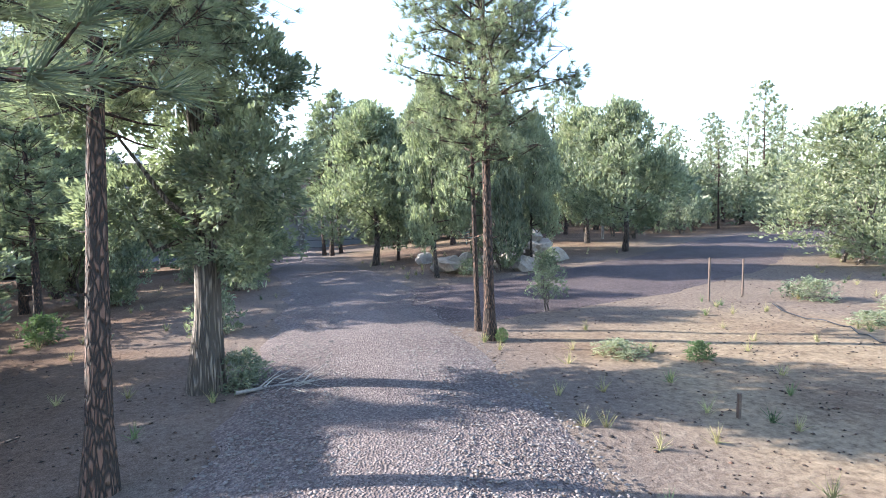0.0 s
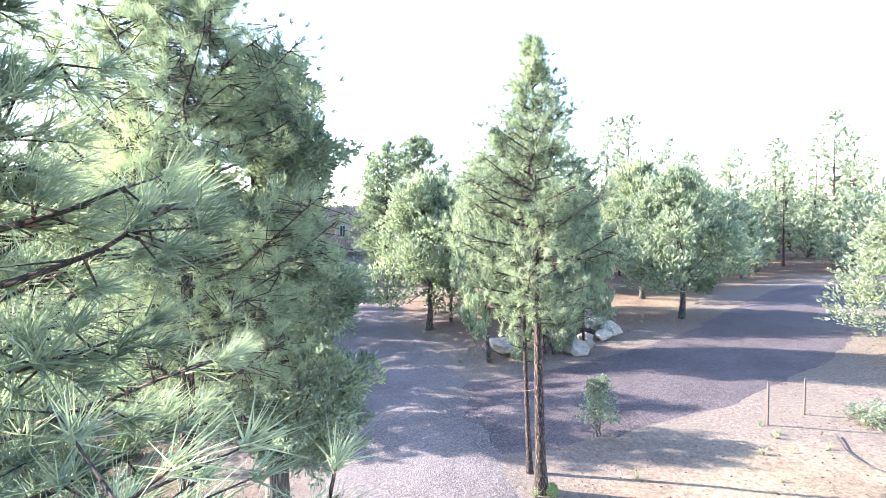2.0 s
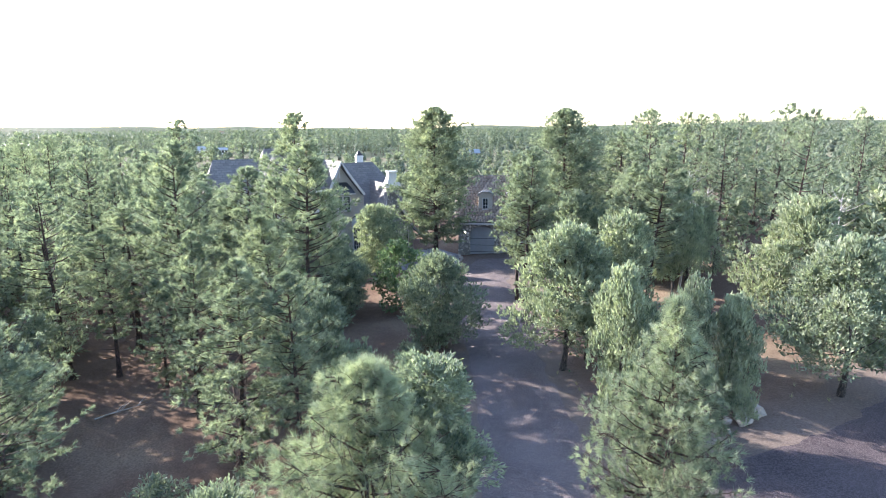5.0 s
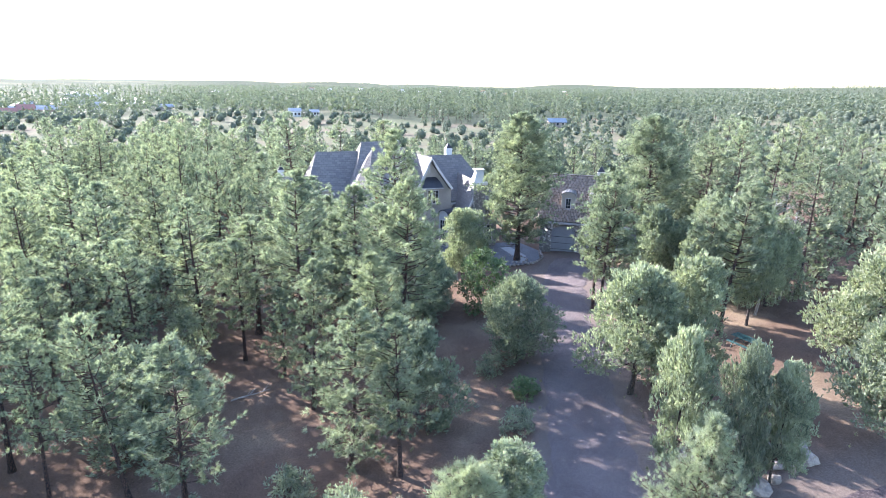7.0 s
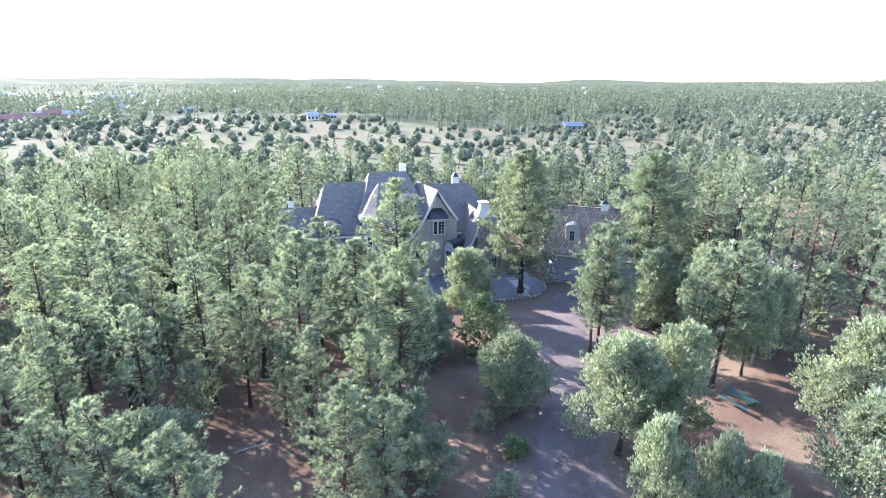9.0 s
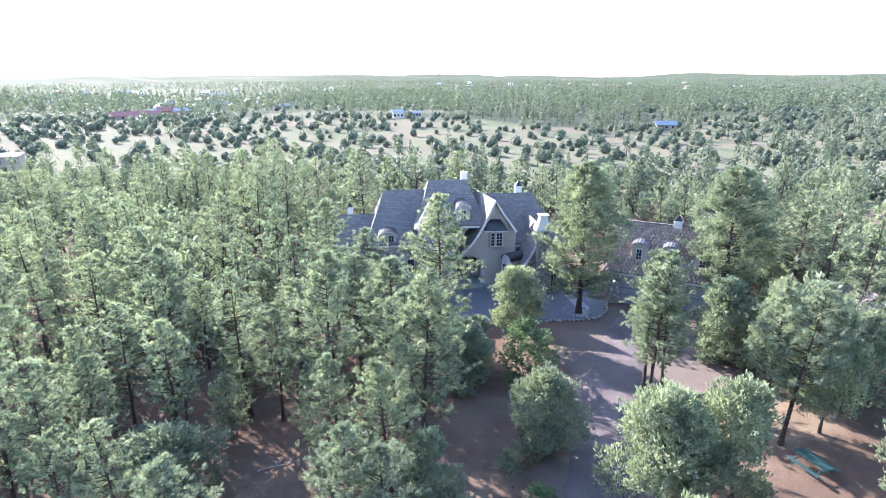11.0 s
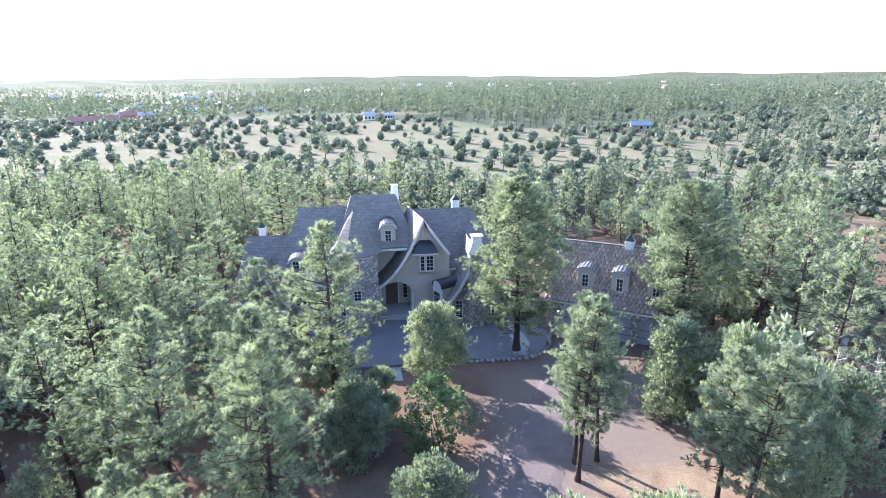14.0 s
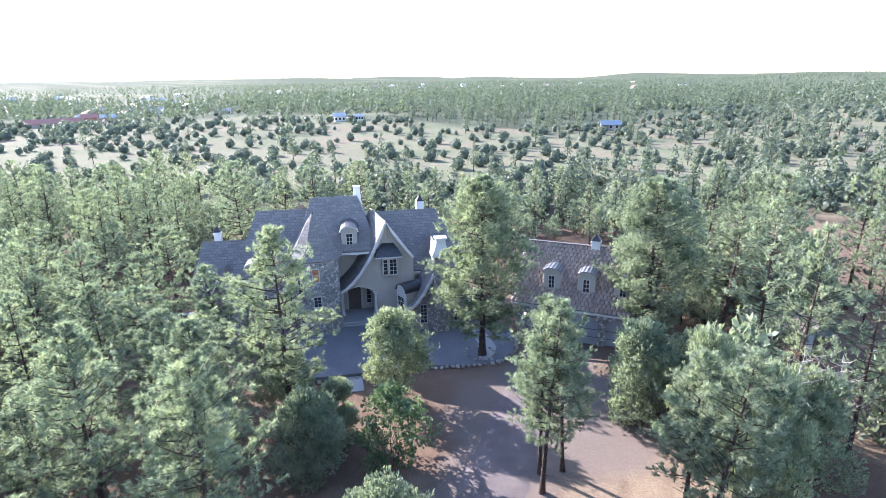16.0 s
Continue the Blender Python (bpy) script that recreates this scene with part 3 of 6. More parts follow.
def bushy_meshes(seed, h, w, base, stems, clumps, per, length, width, thick, leaf, tall=1.0, spread=0.9, rise=0.5):
    """A juniper or scrub oak: several leaning stems and a crown of many clumps with gaps and an uneven outline."""
    rng = np.random.RandomState(seed)
    paths, lobes = [], []
    n = stems * 3 + (5 if stems > 1 else 11)
    for i in range(n):
        s = (i + 0.5) / n
        az = i * 2.399 + rng.normal() * 0.4
        zc = h * (base + (0.95 - base) * s ** 0.9)
        prof = math.sin(math.pi * min(0.98, 0.22 + 0.76 * s ** tall)) ** 0.75
        r = 0.5 * w * prof * rng.uniform(0.35, 0.80)
        size = 0.26 * w * (0.55 + 0.45 * prof) * rng.uniform(0.75, 1.2)
        lobes.append((r * math.cos(az), r * math.sin(az), min(zc, h - 0.6 * size), size))
    for i in range(stems):
        az, far = i * 2.399 + rng.rand(), 0.06 * w * (i > 0)
        tgt = lobes[(i * 3 + 1) % n] if stems > 1 else (0.02 * w, 0.03 * w, 0.9 * h)
        t = np.linspace(0, 1, 7)
        x = far * math.cos(az) * (1 - t) + tgt[0] * t ** 1.5 + 0.03 * w * np.sin(t * 5 + az)
        y = far * math.sin(az) * (1 - t) + tgt[1] * t ** 1.5 + 0.03 * w * np.cos(t * 4 + az) - 0.03 * w * math.cos(az)
        z = -0.12 + (tgt[2] + 0.12) * t
        paths.append(np.stack([x, y, z, thick * (1 if i == 0 else 0.7) * (1 - 0.85 * t) * (1 + 0.4 * np.exp(-t * 14))], 1))
    main, limb = paths[0], (0.4 if stems > 1 else 0.26)
    for lobe in lobes:
        k = rng.randint(2, 5) if stems > 1 else int(min(5, max(2, 6.2 * (lobe[2] - 0.12 * h) / (0.9 * h))))
        a, b = main[k, :3], np.array(lobe[:3])
        m = 0.5 * (a + b) + rng.normal(size=3) * 0.05 * w - [0, 0, 0.06 * h]
        paths.append(np.array([[*a, limb * thick], [*m, 0.65 * limb * thick], [*b, 0.15 * limb * thick]]))
    tv, tf = tubes(paths, 6)
    per_lobe = clumps // n
    P, D = [], []
    for x, y, z, size in lobes:
        d = rng.normal(size=(per_lobe, 3))
        d /= np.linalg.norm(d, axis=1, keepdims=True)
        rr = size * rng.uniform(0.35, 1.0, (per_lobe, 1)) ** 0.5 * (0.82 + 0.3 * np.sin(d[:, :1] * 5 + x * 3) * np.sin(d[:, 2:] * 6 + y * 3))
        P.append(np.array([x, y, z]) + d * rr * np.array([1, 1, 0.85]))
        D.append(d + np.array([0, 0, rise]))
    P, D = np.concatenate(P), np.concatenate(D)
    P[:, 2] = np.maximum(P[:, 2], h * base * 0.55)
    return (tv, tf), needles(rng, P, D, per, length, width, spread, leaf)


MODELS = {}
# name: builder, its numbers for a tree of the given height and width, materials
KINDS = {
    "hero_pine": (lambda s: pine_meshes(s, 10, 4.6, 0.38, 84, 44, 28, 0.19, 0.013, 0.15, 0.004, True, 0.85, 1.7, 0.75), 10, 4.6, PINE_BARK, NEEDLES),
    "low_pine": (lambda s: pine_meshes(s, 10, 4.4, 0.40, 110, 48, 40, 0.18, 0.007, 0.15, 0.003, True, 1.45, 1.7, 0.8), 10, 4.4, PINE_BARK, NEEDLES),
    "young_pine": (lambda s: pine_meshes(s, 8.2, 2.4, 0.40, 70, 22, 40, 0.20, 0.008, 0.07, 0.003, True, 0.95, 1.3, 0.7), 8.2, 2.4, PINE_BARK, NEEDLES),
    "old_pine": (lambda s: pine_meshes(s, 15, 7.5, 0.15, 150, 50, 20, 0.28, 0.040, 0.27, 0.004, False, 2.4, 1.6, 0.7), 15, 7.5, PINE_BARK, NEEDLES),
    "near_pine": (lambda s: pine_meshes(s, 10, 4.4, 0.26, 84, 24, 22, 0.21, 0.026, 0.15, 0.02, False, 2.1, 0.9, 0.8), 10, 4.4, PINE_BARK, NEEDLES),
    "full_pine": (lambda s: pine_meshes(s, 10, 4.4, 0.06, 104, 22, 22, 0.21, 0.027, 0.13, 0.015, False, 1.6, 0.9, 0.8), 10, 4.4, PINE_BARK, NEEDLES),
    "pine": (lambda s: pine_meshes(s, 10, 4.4, 0.36, 72, 13, 15, 0.23, 0.048, 0.15, 0.02, False, 2.1, 0.9, 0.85), 10, 4.4, PINE_BARK, NEEDLES),
    "far_pine": (lambda s: pine_meshes(s, 12, 5, 0.24, 62, 10, 11, 0.31, 0.072, 0.17, 0.02, False, 2.1, 1.0, 0.85), 12, 5, PINE_BARK, NEEDLES),
    "juniper": (lambda s: bushy_meshes(s, 6, 5, 0.16, 3, 800, 5, 0.30, 0.10, 0.13, True, 1.0, 0.6), 6, 5, GREY_BARK, SCALES),
    "far_juniper": (lambda s: bushy_meshes(s, 6, 5, 0.14, 2, 270, 4, 0.52, 0.24, 0.13, True, 1.0, 0.7), 6, 5, GREY_BARK, SCALES),
    "hero_juniper": (lambda s: bushy_meshes(s, 8.6, 3.6, 0.24, 1, 10500, 9, 0.105, 0.036, 0.21, True, 1.1, 0.6), 8.6, 3.6, GREY_BARK, SCALES),
    "near_oak": (lambda s: bushy_meshes(s, 7, 5.4, 0.22, 1, 5200, 5, 0.19, 0.078, 0.13, True, 0.9, 0.55, 1.2), 7, 5.4, DARK_BARK, LEAVES),
    # oak-leaf tones, paler than SCALES, so that this juniper looks sunlit
    "broad_juniper": (lambda s: bushy_meshes(s, 6, 5, 0.06, 4, 5200, 5, 0.15, 0.062, 0.09, True, 0.9, 0.6, 1.1), 6, 5, GREY_BARK, LEAVES),
    "near_juniper": (lambda s: bushy_meshes(s, 6, 5, 0.08, 3, 5000, 5, 0.19, 0.075, 0.11, True, 1.0, 0.5, 1.2), 6, 5, GREY_BARK, SCALES),
    "oak": (lambda s: bushy_meshes(s, 7, 5.4, 0.26, 2, 900, 5, 0.23, 0.15, 0.14, True, 0.9, 1.1), 7, 5.4, GREY_BARK, LEAVES),
    "sapling": (lambda s: bushy_meshes(s, 5, 4, 0.12, 3, 900, 6, 0.20, 0.12, 0.06, True, 0.9, 1.1), 5, 4, GREY_BARK, FRESH),
    "bush": (lambda s: bushy_meshes(s, 1, 1.1, 0.10, 4, 330, 6, 0.10, 0.045, 0.018, True, 0.9, 1.0), 1, 1.1, GREY_BARK, FRESH),
    "dull_bush": (lambda s: bushy_meshes(s, 1, 1.2, 0.08, 4, 330, 6, 0.11, 0.035, 0.018, True, 0.9, 1.0), 1, 1.2, GREY_BARK, SCALES),
}
VARIANTS = {"full_pine": 2, "near_pine": 4, "near_oak": 3, "near_juniper": 2, "pine": 4, "far_pine": 3, "juniper": 3, "oak": 3, "far_juniper": 2}
TREE_TEXT = {
    "hero_pine": ("pine_tree", "tall ponderosa pine with dark scaly bark and long grey-green needles", "pine tree"),
    "low_pine": ("pine_tree", "ponderosa pine with dark red bark and dense needles by the drive", "pine tree"),
    "young_pine": ("pine_tree", "young ponderosa pine with upright shoots", "pine tree"),
    "near_oak": ("oak_tree", "scrub oak with pale grey-green leaves on a grey trunk", "oak tree"),
    "broad_juniper": ("juniper_tree", "broad sunlit juniper with limbs down to the ground", "juniper"),
    "near_juniper": ("juniper_tree", "dense bushy green juniper on the forest floor", "juniper"),
    "old_pine": ("pine_tree", "large old ponderosa pine with a full crown near the house", "pine tree"),
    "near_pine": ("pine_tree", "ponderosa pine with bare lower trunk standing on needle litter", "pine tree"),
    "full_pine": ("pine_tree", "bushy young ponderosa pine with branches down to the ground", "pine tree"),
    "pine": ("pine_tree", "ponderosa pine with bare lower trunk standing on needle litter", "pine tree"),
    "far_pine": ("pine_tree", "ponderosa pine in the woods around the house", "pine tree"),
    "juniper": ("juniper_tree", "dense bushy dark green juniper on the forest floor", "juniper"),
    "far_juniper": ("juniper_tree", "bushy juniper in the woods around the house", "juniper"),
    "hero_juniper": ("juniper_tree", "old juniper with shaggy grey trunk and dark dense crown", "juniper"),
    "oak": ("oak_tree", "scrub oak with pale grey-green leaves and grey stems", "oak tree"),
    "sapling": ("leafy_tree", "young leafy tree with fresh bright green foliage", "tree"),
    "bush": ("bush", "small bright green leafy bush on bare dirt", "bush"),
    "dull_bush": ("bush", "low dull green shrub on bare dirt", "bush"),
}
turner = random.Random(11)


def tree(kind, x, y, h, w, label="", group="", lean=(0.0, 0.0)):
    """One tree with trunk and crown, h high and w wide, on the ground at x, y."""
    build, h0, w0, bark, green = KINDS[kind]
    w *= 1.12 if kind == "near_pine" else 1.0
    k = turner.randrange(VARIANTS.get(kind, 1))
    name, text, category = TREE_TEXT[kind]
    tilt = 0.3 if kind in ("hero_pine", "low_pine", "hero_juniper", "old_pine", "young_pine") else 2.5
    m = pose(x, y, lie(x, y) - 0.05, tilt * turner.uniform(-1, 1) + lean[0], tilt * turner.uniform(-1, 1) + lean[1]) @ pose(0, 0, 0, 0, 0, turner.uniform(0, 360)) @ Matrix.Diagonal((w / w0, w / w0, h / h0, 1))
    if (kind, k) not in MODELS:
        (tv, tf), (cv, cf) = build(17 + 7 * k + len(kind))
        t = holder(name, m, text, category, group or "trees of the woods")
        for what, (v, f), mat in (("trunk", (tv, tf), bark), ("crown", (cv, cf), green)):
            me = fast_mesh(what, v, f)
            me.materials.append(mat)
            if what == "trunk":
                me.polygons.foreach_set("use_smooth", [True] * len(me.polygons))
            hang(new(what, me), t)
        MODELS[kind, k] = t
    else:
        src = MODELS[kind, k]
        keep = src.matrix_basis.copy()
        src.matrix_basis = Matrix.Identity(4)
        t = copy_thing(src, m)
        src.matrix_basis = keep
    PLACED.append((x, y, w))
    tagged(t, label or text)
    return t


PLACED = []
# by the start of the drive
tree("low_pine", -3.15, 5.85, 9.2, 3.9, "ponderosa pine with dark red bark leaning beside the drive", lean=(-8.5, -2.2))
tree("near_pine", -11.2, 16.0, 8.0, 3.2, "ponderosa pine with dark bark among junipers beside the drive")
tree("hero_juniper", -3.55, 9.0, 8.5, 4.0)
tree("hero_pine", 1.0, 11.55, 9.1, 3.6, "slender ponderosa pine beside the gravel drive")
tree("pine", 0.82, 12.4, 7.6, 1.9, "slim second pine stem close behind the slender pine")
tree("near_oak", 8.8, 28.0, 7.2, 5.6, "scrub oak with rounded crown beside the side road")
tree("broad_juniper", 16.0, 22.3, 6.0, 6.6, "broad sunlit juniper with limbs down to the ground")
tree("near_oak", -0.15, 21.1, 7.2, 3.2, "scrub oak on a pale leaning trunk beside the drive")
tree("near_oak", 3.5, 22.2, 6.0, 2.6)
tree("near_juniper", 2.2, 22.1, 6.6, 2.6)
tree("near_pine", -2.3, 29.1, 7.2, 2.0)
tree("near_oak", -3.4, 27.6, 7.6, 6.0)
tree("near_oak", -0.6, 30.5, 7.6, 5.2)
tree("near_oak", 8.5, 34.2, 8.0, 6.2)
# between the start and the house
tree("full_pine", -13.6, 15.5, 8.6, 4.6)
tree("near_pine", -14.5, 19.8, 9.6, 3.6)
tree("near_juniper", -12.6, 20.2, 5.6, 4.3)
tree("near_juniper", -24.8, 12.5, 5.4, 7.2)
tree("full_pine", -18.9, 18.9, 9.0, 3.6)
tree("full_pine", -23.4, 21.3, 6.2, 2.8)
tree("near_pine", -27.5, 21.8, 8.6, 3.4)
tree("near_pine", -16.8, 24.7, 12.6, 4.8)
tree("near_pine", -17.9, 24.6, 10.8, 4.2)
tree("near_pine", -23.0, 28.0, 11.4, 4.8)
tree("near_juniper", -10.7, 29.2, 5.7, 5.0)
tree("sapling", -16.2, 36.2, 5.2, 4.4)
tree("near_oak", -21.0, 42.0, 7.1, 5.9, "rounded scrub oak in front of the porch")
tree("old_pine", -19.3, 51.3, 15.4, 8.2, "large old ponderosa pine on the gravel court by the house")
tree("near_pine", -8.4, 39.7, 10.9, 3.5, "ponderosa pine of a close pair beside the drive")
tree("near_pine", -7.6, 38.3, 11.3, 3.9, "ponderosa pine of a close pair beside the drive")
tree("near_pine", -7.4, 40.6, 9.4, 3.4, "slighter ponderosa pine behind a close pair")
tree("near_pine", -23.8, 34.5, 14.8, 5.4, "tall ponderosa pine standing before the house front")
tree("pine", -37.7, 33.0, 11.5, 4.5)
tree("pine", -40.5, 37.5, 12.0, 5.6)
tree("near_juniper", -19.5, 32.5, 6.0, 4.6)
tree("full_pine", -26.5, 31.0, 9.4, 4.6)
tree("near_pine", -30.0, 25.4, 9.4, 5.6)
tree("pine", -40.2, 18.6, 12.8, 5.4)
tree("pine", -36.4, 18.6, 12.0, 5.0)
tree("pine", -36.0, 13.7, 8.0, 5.2)
# right of the garage court
tree("near_pine", 0.6, 38.0, 10.8, 4.0)
tree("near_pine", -0.7, 39.4, 9.8, 3.6)
tree("near_oak", 2.3, 40.5, 8.8, 3.9)
tree("near_juniper", -5.0, 47.5, 7.2, 6.0)
tree("near_juniper", -2.4, 50.5, 6.0, 5.6)
tree("near_oak", -1.1, 44.3, 8.6, 4.2)
tree("near_oak", 3.6, 45.3, 6.9, 5.4)


def dead_tree(x, y, h):
    """A bare weathered snag: a tapering stem with crooked limbs that fork into twigs."""
    rng = np.random.RandomState(31)
    z = np.linspace(-0.1, h, 9)
    stem = np.stack([0.12 * np.sin(z * 0.8), 0.10 * np.sin(z * 0.6 + 1), z, 0.11 * (1 - 0.9 * z.clip(0) / h)], 1)
    limbs = []
    for i in range(22):
        f = 0.35 + 0.62 * (i + rng.rand()) / 22
        az, reach = i * 2.399 + rng.normal() * 0.3, (1.5 - 1.0 * f) * rng.uniform(0.7, 1.25)
        a = np.array([np.interp(f * h, z, stem[:, k]) for k in range(3)])
        out = np.array([math.cos(az), math.sin(az), rng.uniform(0.2, 0.9)])
        b, c = a + 0.55 * reach * out, a + reach * out + rng.normal(size=3) * 0.12 + [0, 0, 0.15]
        limbs.append(np.array([[*a, 0.035], [*b, 0.024], [*c, 0.008]]))
        for _ in range(3):
            q = b + (c - b) * rng.rand()
            limbs.append(np.array([[*q, 0.014], [*(q + out * 0.2 + rng.normal(size=3) * 0.16), 0.010], [*(q + out * 0.35 + rng.normal(size=3) * 0.26), 0.005]]))
    e = holder("dead_tree", pose(x, y, lie(x, y) - 0.05), "bare dead tree with bleached grey limbs among oaks", "dead tree", "trees of the woods")
    for what, paths, sides in (("trunk", [stem], 8), ("limbs", limbs, 4)):
        me = fast_mesh(what, *tubes(paths, sides))
        me.materials.append(DEAD_BARK)
        hang(new(what, me), e)
    PLACED.append((x, y, 2.0))


dead_tree(2.8, 42.8, 8.8)
tree("old_pine", -7.8, 58.0, 14.6, 7.2, "large old ponderosa pine at the end of the garage")
tree("pine", -9.8, 68.0, 13.0, 7.0)
tree("pine", -3.0, 62.0, 12.0, 6.5)
tree("pine", -45.0, 64.5, 13.5, 6.0)
tree("pine", -49.0, 50.0, 15.0, 6.5)
tree("near_pine", -27.5, 29.5, 10.5, 4.8)
tree("full_pine", -29.0, 33.5, 9.6, 4.6)
tree("pine", -32.0, 30.0, 11.0, 5.0)
tree("near_oak", -25.5, 36.0, 6.2, 4.4)
tree("near_juniper", -21.0, 36.0, 4.6, 4.0)
tree("pine", -33.0, 36.2, 10.5, 5.0)
tree("near_pine", -23.2, 23.3, 13.0, 4.6)
# close by on the left of the start
# low junipers, set here to throw shade on the ground left of the drive
tree("near_juniper", -9.4, 7.2, 3.8, 4.4)
tree("near_juniper", -9.8, 10.2, 3.5, 4.0)
tree("near_juniper", -8.6, 4.4, 3.7, 4.2)
tree("young_pine", -1.6, 2.25, 7.1, 2.3, "young ponderosa pine with upright shoots close to the drive")
tree("near_oak", -11.0, 9.2, 3.4, 2.6, "low young scrub oak on shaded needle litter")
# pine added on the sunward side to shade the clearing
tree("near_pine", -17.5, 9.6, 8.6, 3.8)

BLOCKED = [house_world(u, v) for u in range(-19, 10, 3) for v in (-3, 1, 5, 9, 13)]


def free_spot(x, y, gap):
    if near_line(x, y, DRIVE_ROUGH) < 4.2 or near_line(x, y, LOOP_ROUGH) < 4.5:
        return False
    if any((x - a) ** 2 + (y - b) ** 2 < 25 for a, b in BLOCKED):
        return False
    if -20 < x < -2 and 51 < y < 65:                       # garage
        return False
    if math.hypot((x - COURT[0]) / 1.5, y - COURT[1]) < 6.5 or math.hypot(x + 26, y - 45) < 9:
        return False
    if 1 < x < 13 and 54 < y < 66:                         # terrace clearing
        return False
    if math.hypot(x - 2.3, y - 36.5) < 2.6 or math.hypot(x, y) < 5:
        return False
    return all((x - a) ** 2 + (y - b) ** 2 > (gap + 0.25 * w) ** 2 for a, b, w in PLACED)


def wood(n, x0, x1, y0, y1, kinds, gap, hs, keep=None, seed=1):
    """n trees strewn over an oblong, clear of roads, buildings and one another."""
    r = random.Random(seed)
    made = tries = 0
    while made < n and tries < 40 * n:
        tries += 1
        x, y, kind = r.uniform(x0, x1), r.uniform(y0, y1), r.choice(kinds)
        if not free_spot(x, y, gap) or (keep and not keep(x, y)):
            continue
        h = r.uniform(*hs) * (0.55 if kind in ("juniper", "oak", "far_juniper") else 1.0)
        tree(kind, x, y, h, h * (r.uniform(0.75, 0.95) if kind in ("juniper", "oak", "far_juniper") else r.uniform(0.31, 0.41)))
        made += 1


# left of the drive, with bare lanes between
wood(40, -46, -27, 3, 36, ["pine", "pine", "far_pine", "pine", "juniper", "oak"], 1.5, (8, 13), None, 3)
wood(64, -66, -46, 2, 36, ["far_pine", "far_pine", "far_pine", "far_juniper"], 1.9, (8, 13), None, 13)
wood(9, -40, -16, -8, 5, ["pine", "juniper", "pine"], 2.4, (7, 10), None, 4)
wood(70, -90, -45, 30, 64, ["far_pine", "far_pine", "far_juniper"], 2.2, (9, 14), None, 5)
# a few more trees added here to dapple the ground by the start
wood(5, -32, -21, 4, 13, ["pine", "juniper", "pine"], 2.2, (7, 10), None, 14)
wood(95, -165, -66, -4, 48, ["far_pine", "far_pine", "far_juniper", "far_juniper"], 2.6, (8, 12), lambda x, y: meadow_at(x, y) < 0.6 or x > -120, 23)
# right of the drive and round the garage
wood(13, 12, 46, 31, 52, ["pine", "oak", "juniper"], 3.4, (5.5, 8.5), None, 6)
wood(13, -12, 2, 62, 82, ["far_pine", "pine", "far_juniper"], 2.2, (10, 14), None, 17)
wood(18, -14, 4, 61, 80, ["far_juniper", "juniper"], 1.2, (8, 12), None, 19)
wood(76, -4, 48, 46, 84, ["far_pine", "far_juniper", "far_juniper", "far_pine"], 2.2, (9, 14), None, 7)
# behind the house
wood(48, -100, 10, 62, 100, ["far_pine", "far_pine", "far_juniper"], 2.2, (6, 10), lambda x, y: 14.5 < house_local(x, y)[1] < 36 and meadow_at(x, y) < 0.3, 8)


def clump(rng, x, y, z, h, w, n, shrub):
    """Places, outward ways and sizes of n sprays of foliage: a low dome, or a tall ragged cone in tiers."""
    t = (np.arange(n) + rng.rand(n)) / n
    a = rng.rand(n) * 6.283
    if shrub:
        lump = 1 + 0.16 * np.sin(2 * a + x) + 0.10 * np.sin(3 * a + y)
        up = t ** 0.75
        rad = 0.5 * w * np.sqrt(np.clip(1 - (np.clip(up - 0.28, 0, 1) / 0.72) ** 2, 0.02, 1)) * (0.84 + 0.16 * np.clip(up / 0.28, 0, 1)) * lump * rng.uniform(0.82, 1.06, n)
        zc, size = h * (0.04 + 0.96 * up), np.full(n, (0.20 if n > 60 else 0.27) * w)
        lift = 0.15 + 1.6 * up ** 2
    else:
        tier = 1 + 0.30 * np.sin(t * 28 + x)
        rad = 0.5 * w * (0.16 + 0.86 * (1 - t ** 1.35)) * tier * rng.uniform(0.45, 1.05, n)
        zc, size = h * (0.20 + 0.80 * t), w * (0.42 - 0.20 * t) * (0.55 if n > 100 else (0.95 if n > 20 else 1.4))
        lift = np.full(n, 0.75)
    P = np.stack([x + rad * np.cos(a), y + rad * np.sin(a), z + zc], 1)
    return P, np.stack([np.cos(a), np.sin(a), lift], 1), size


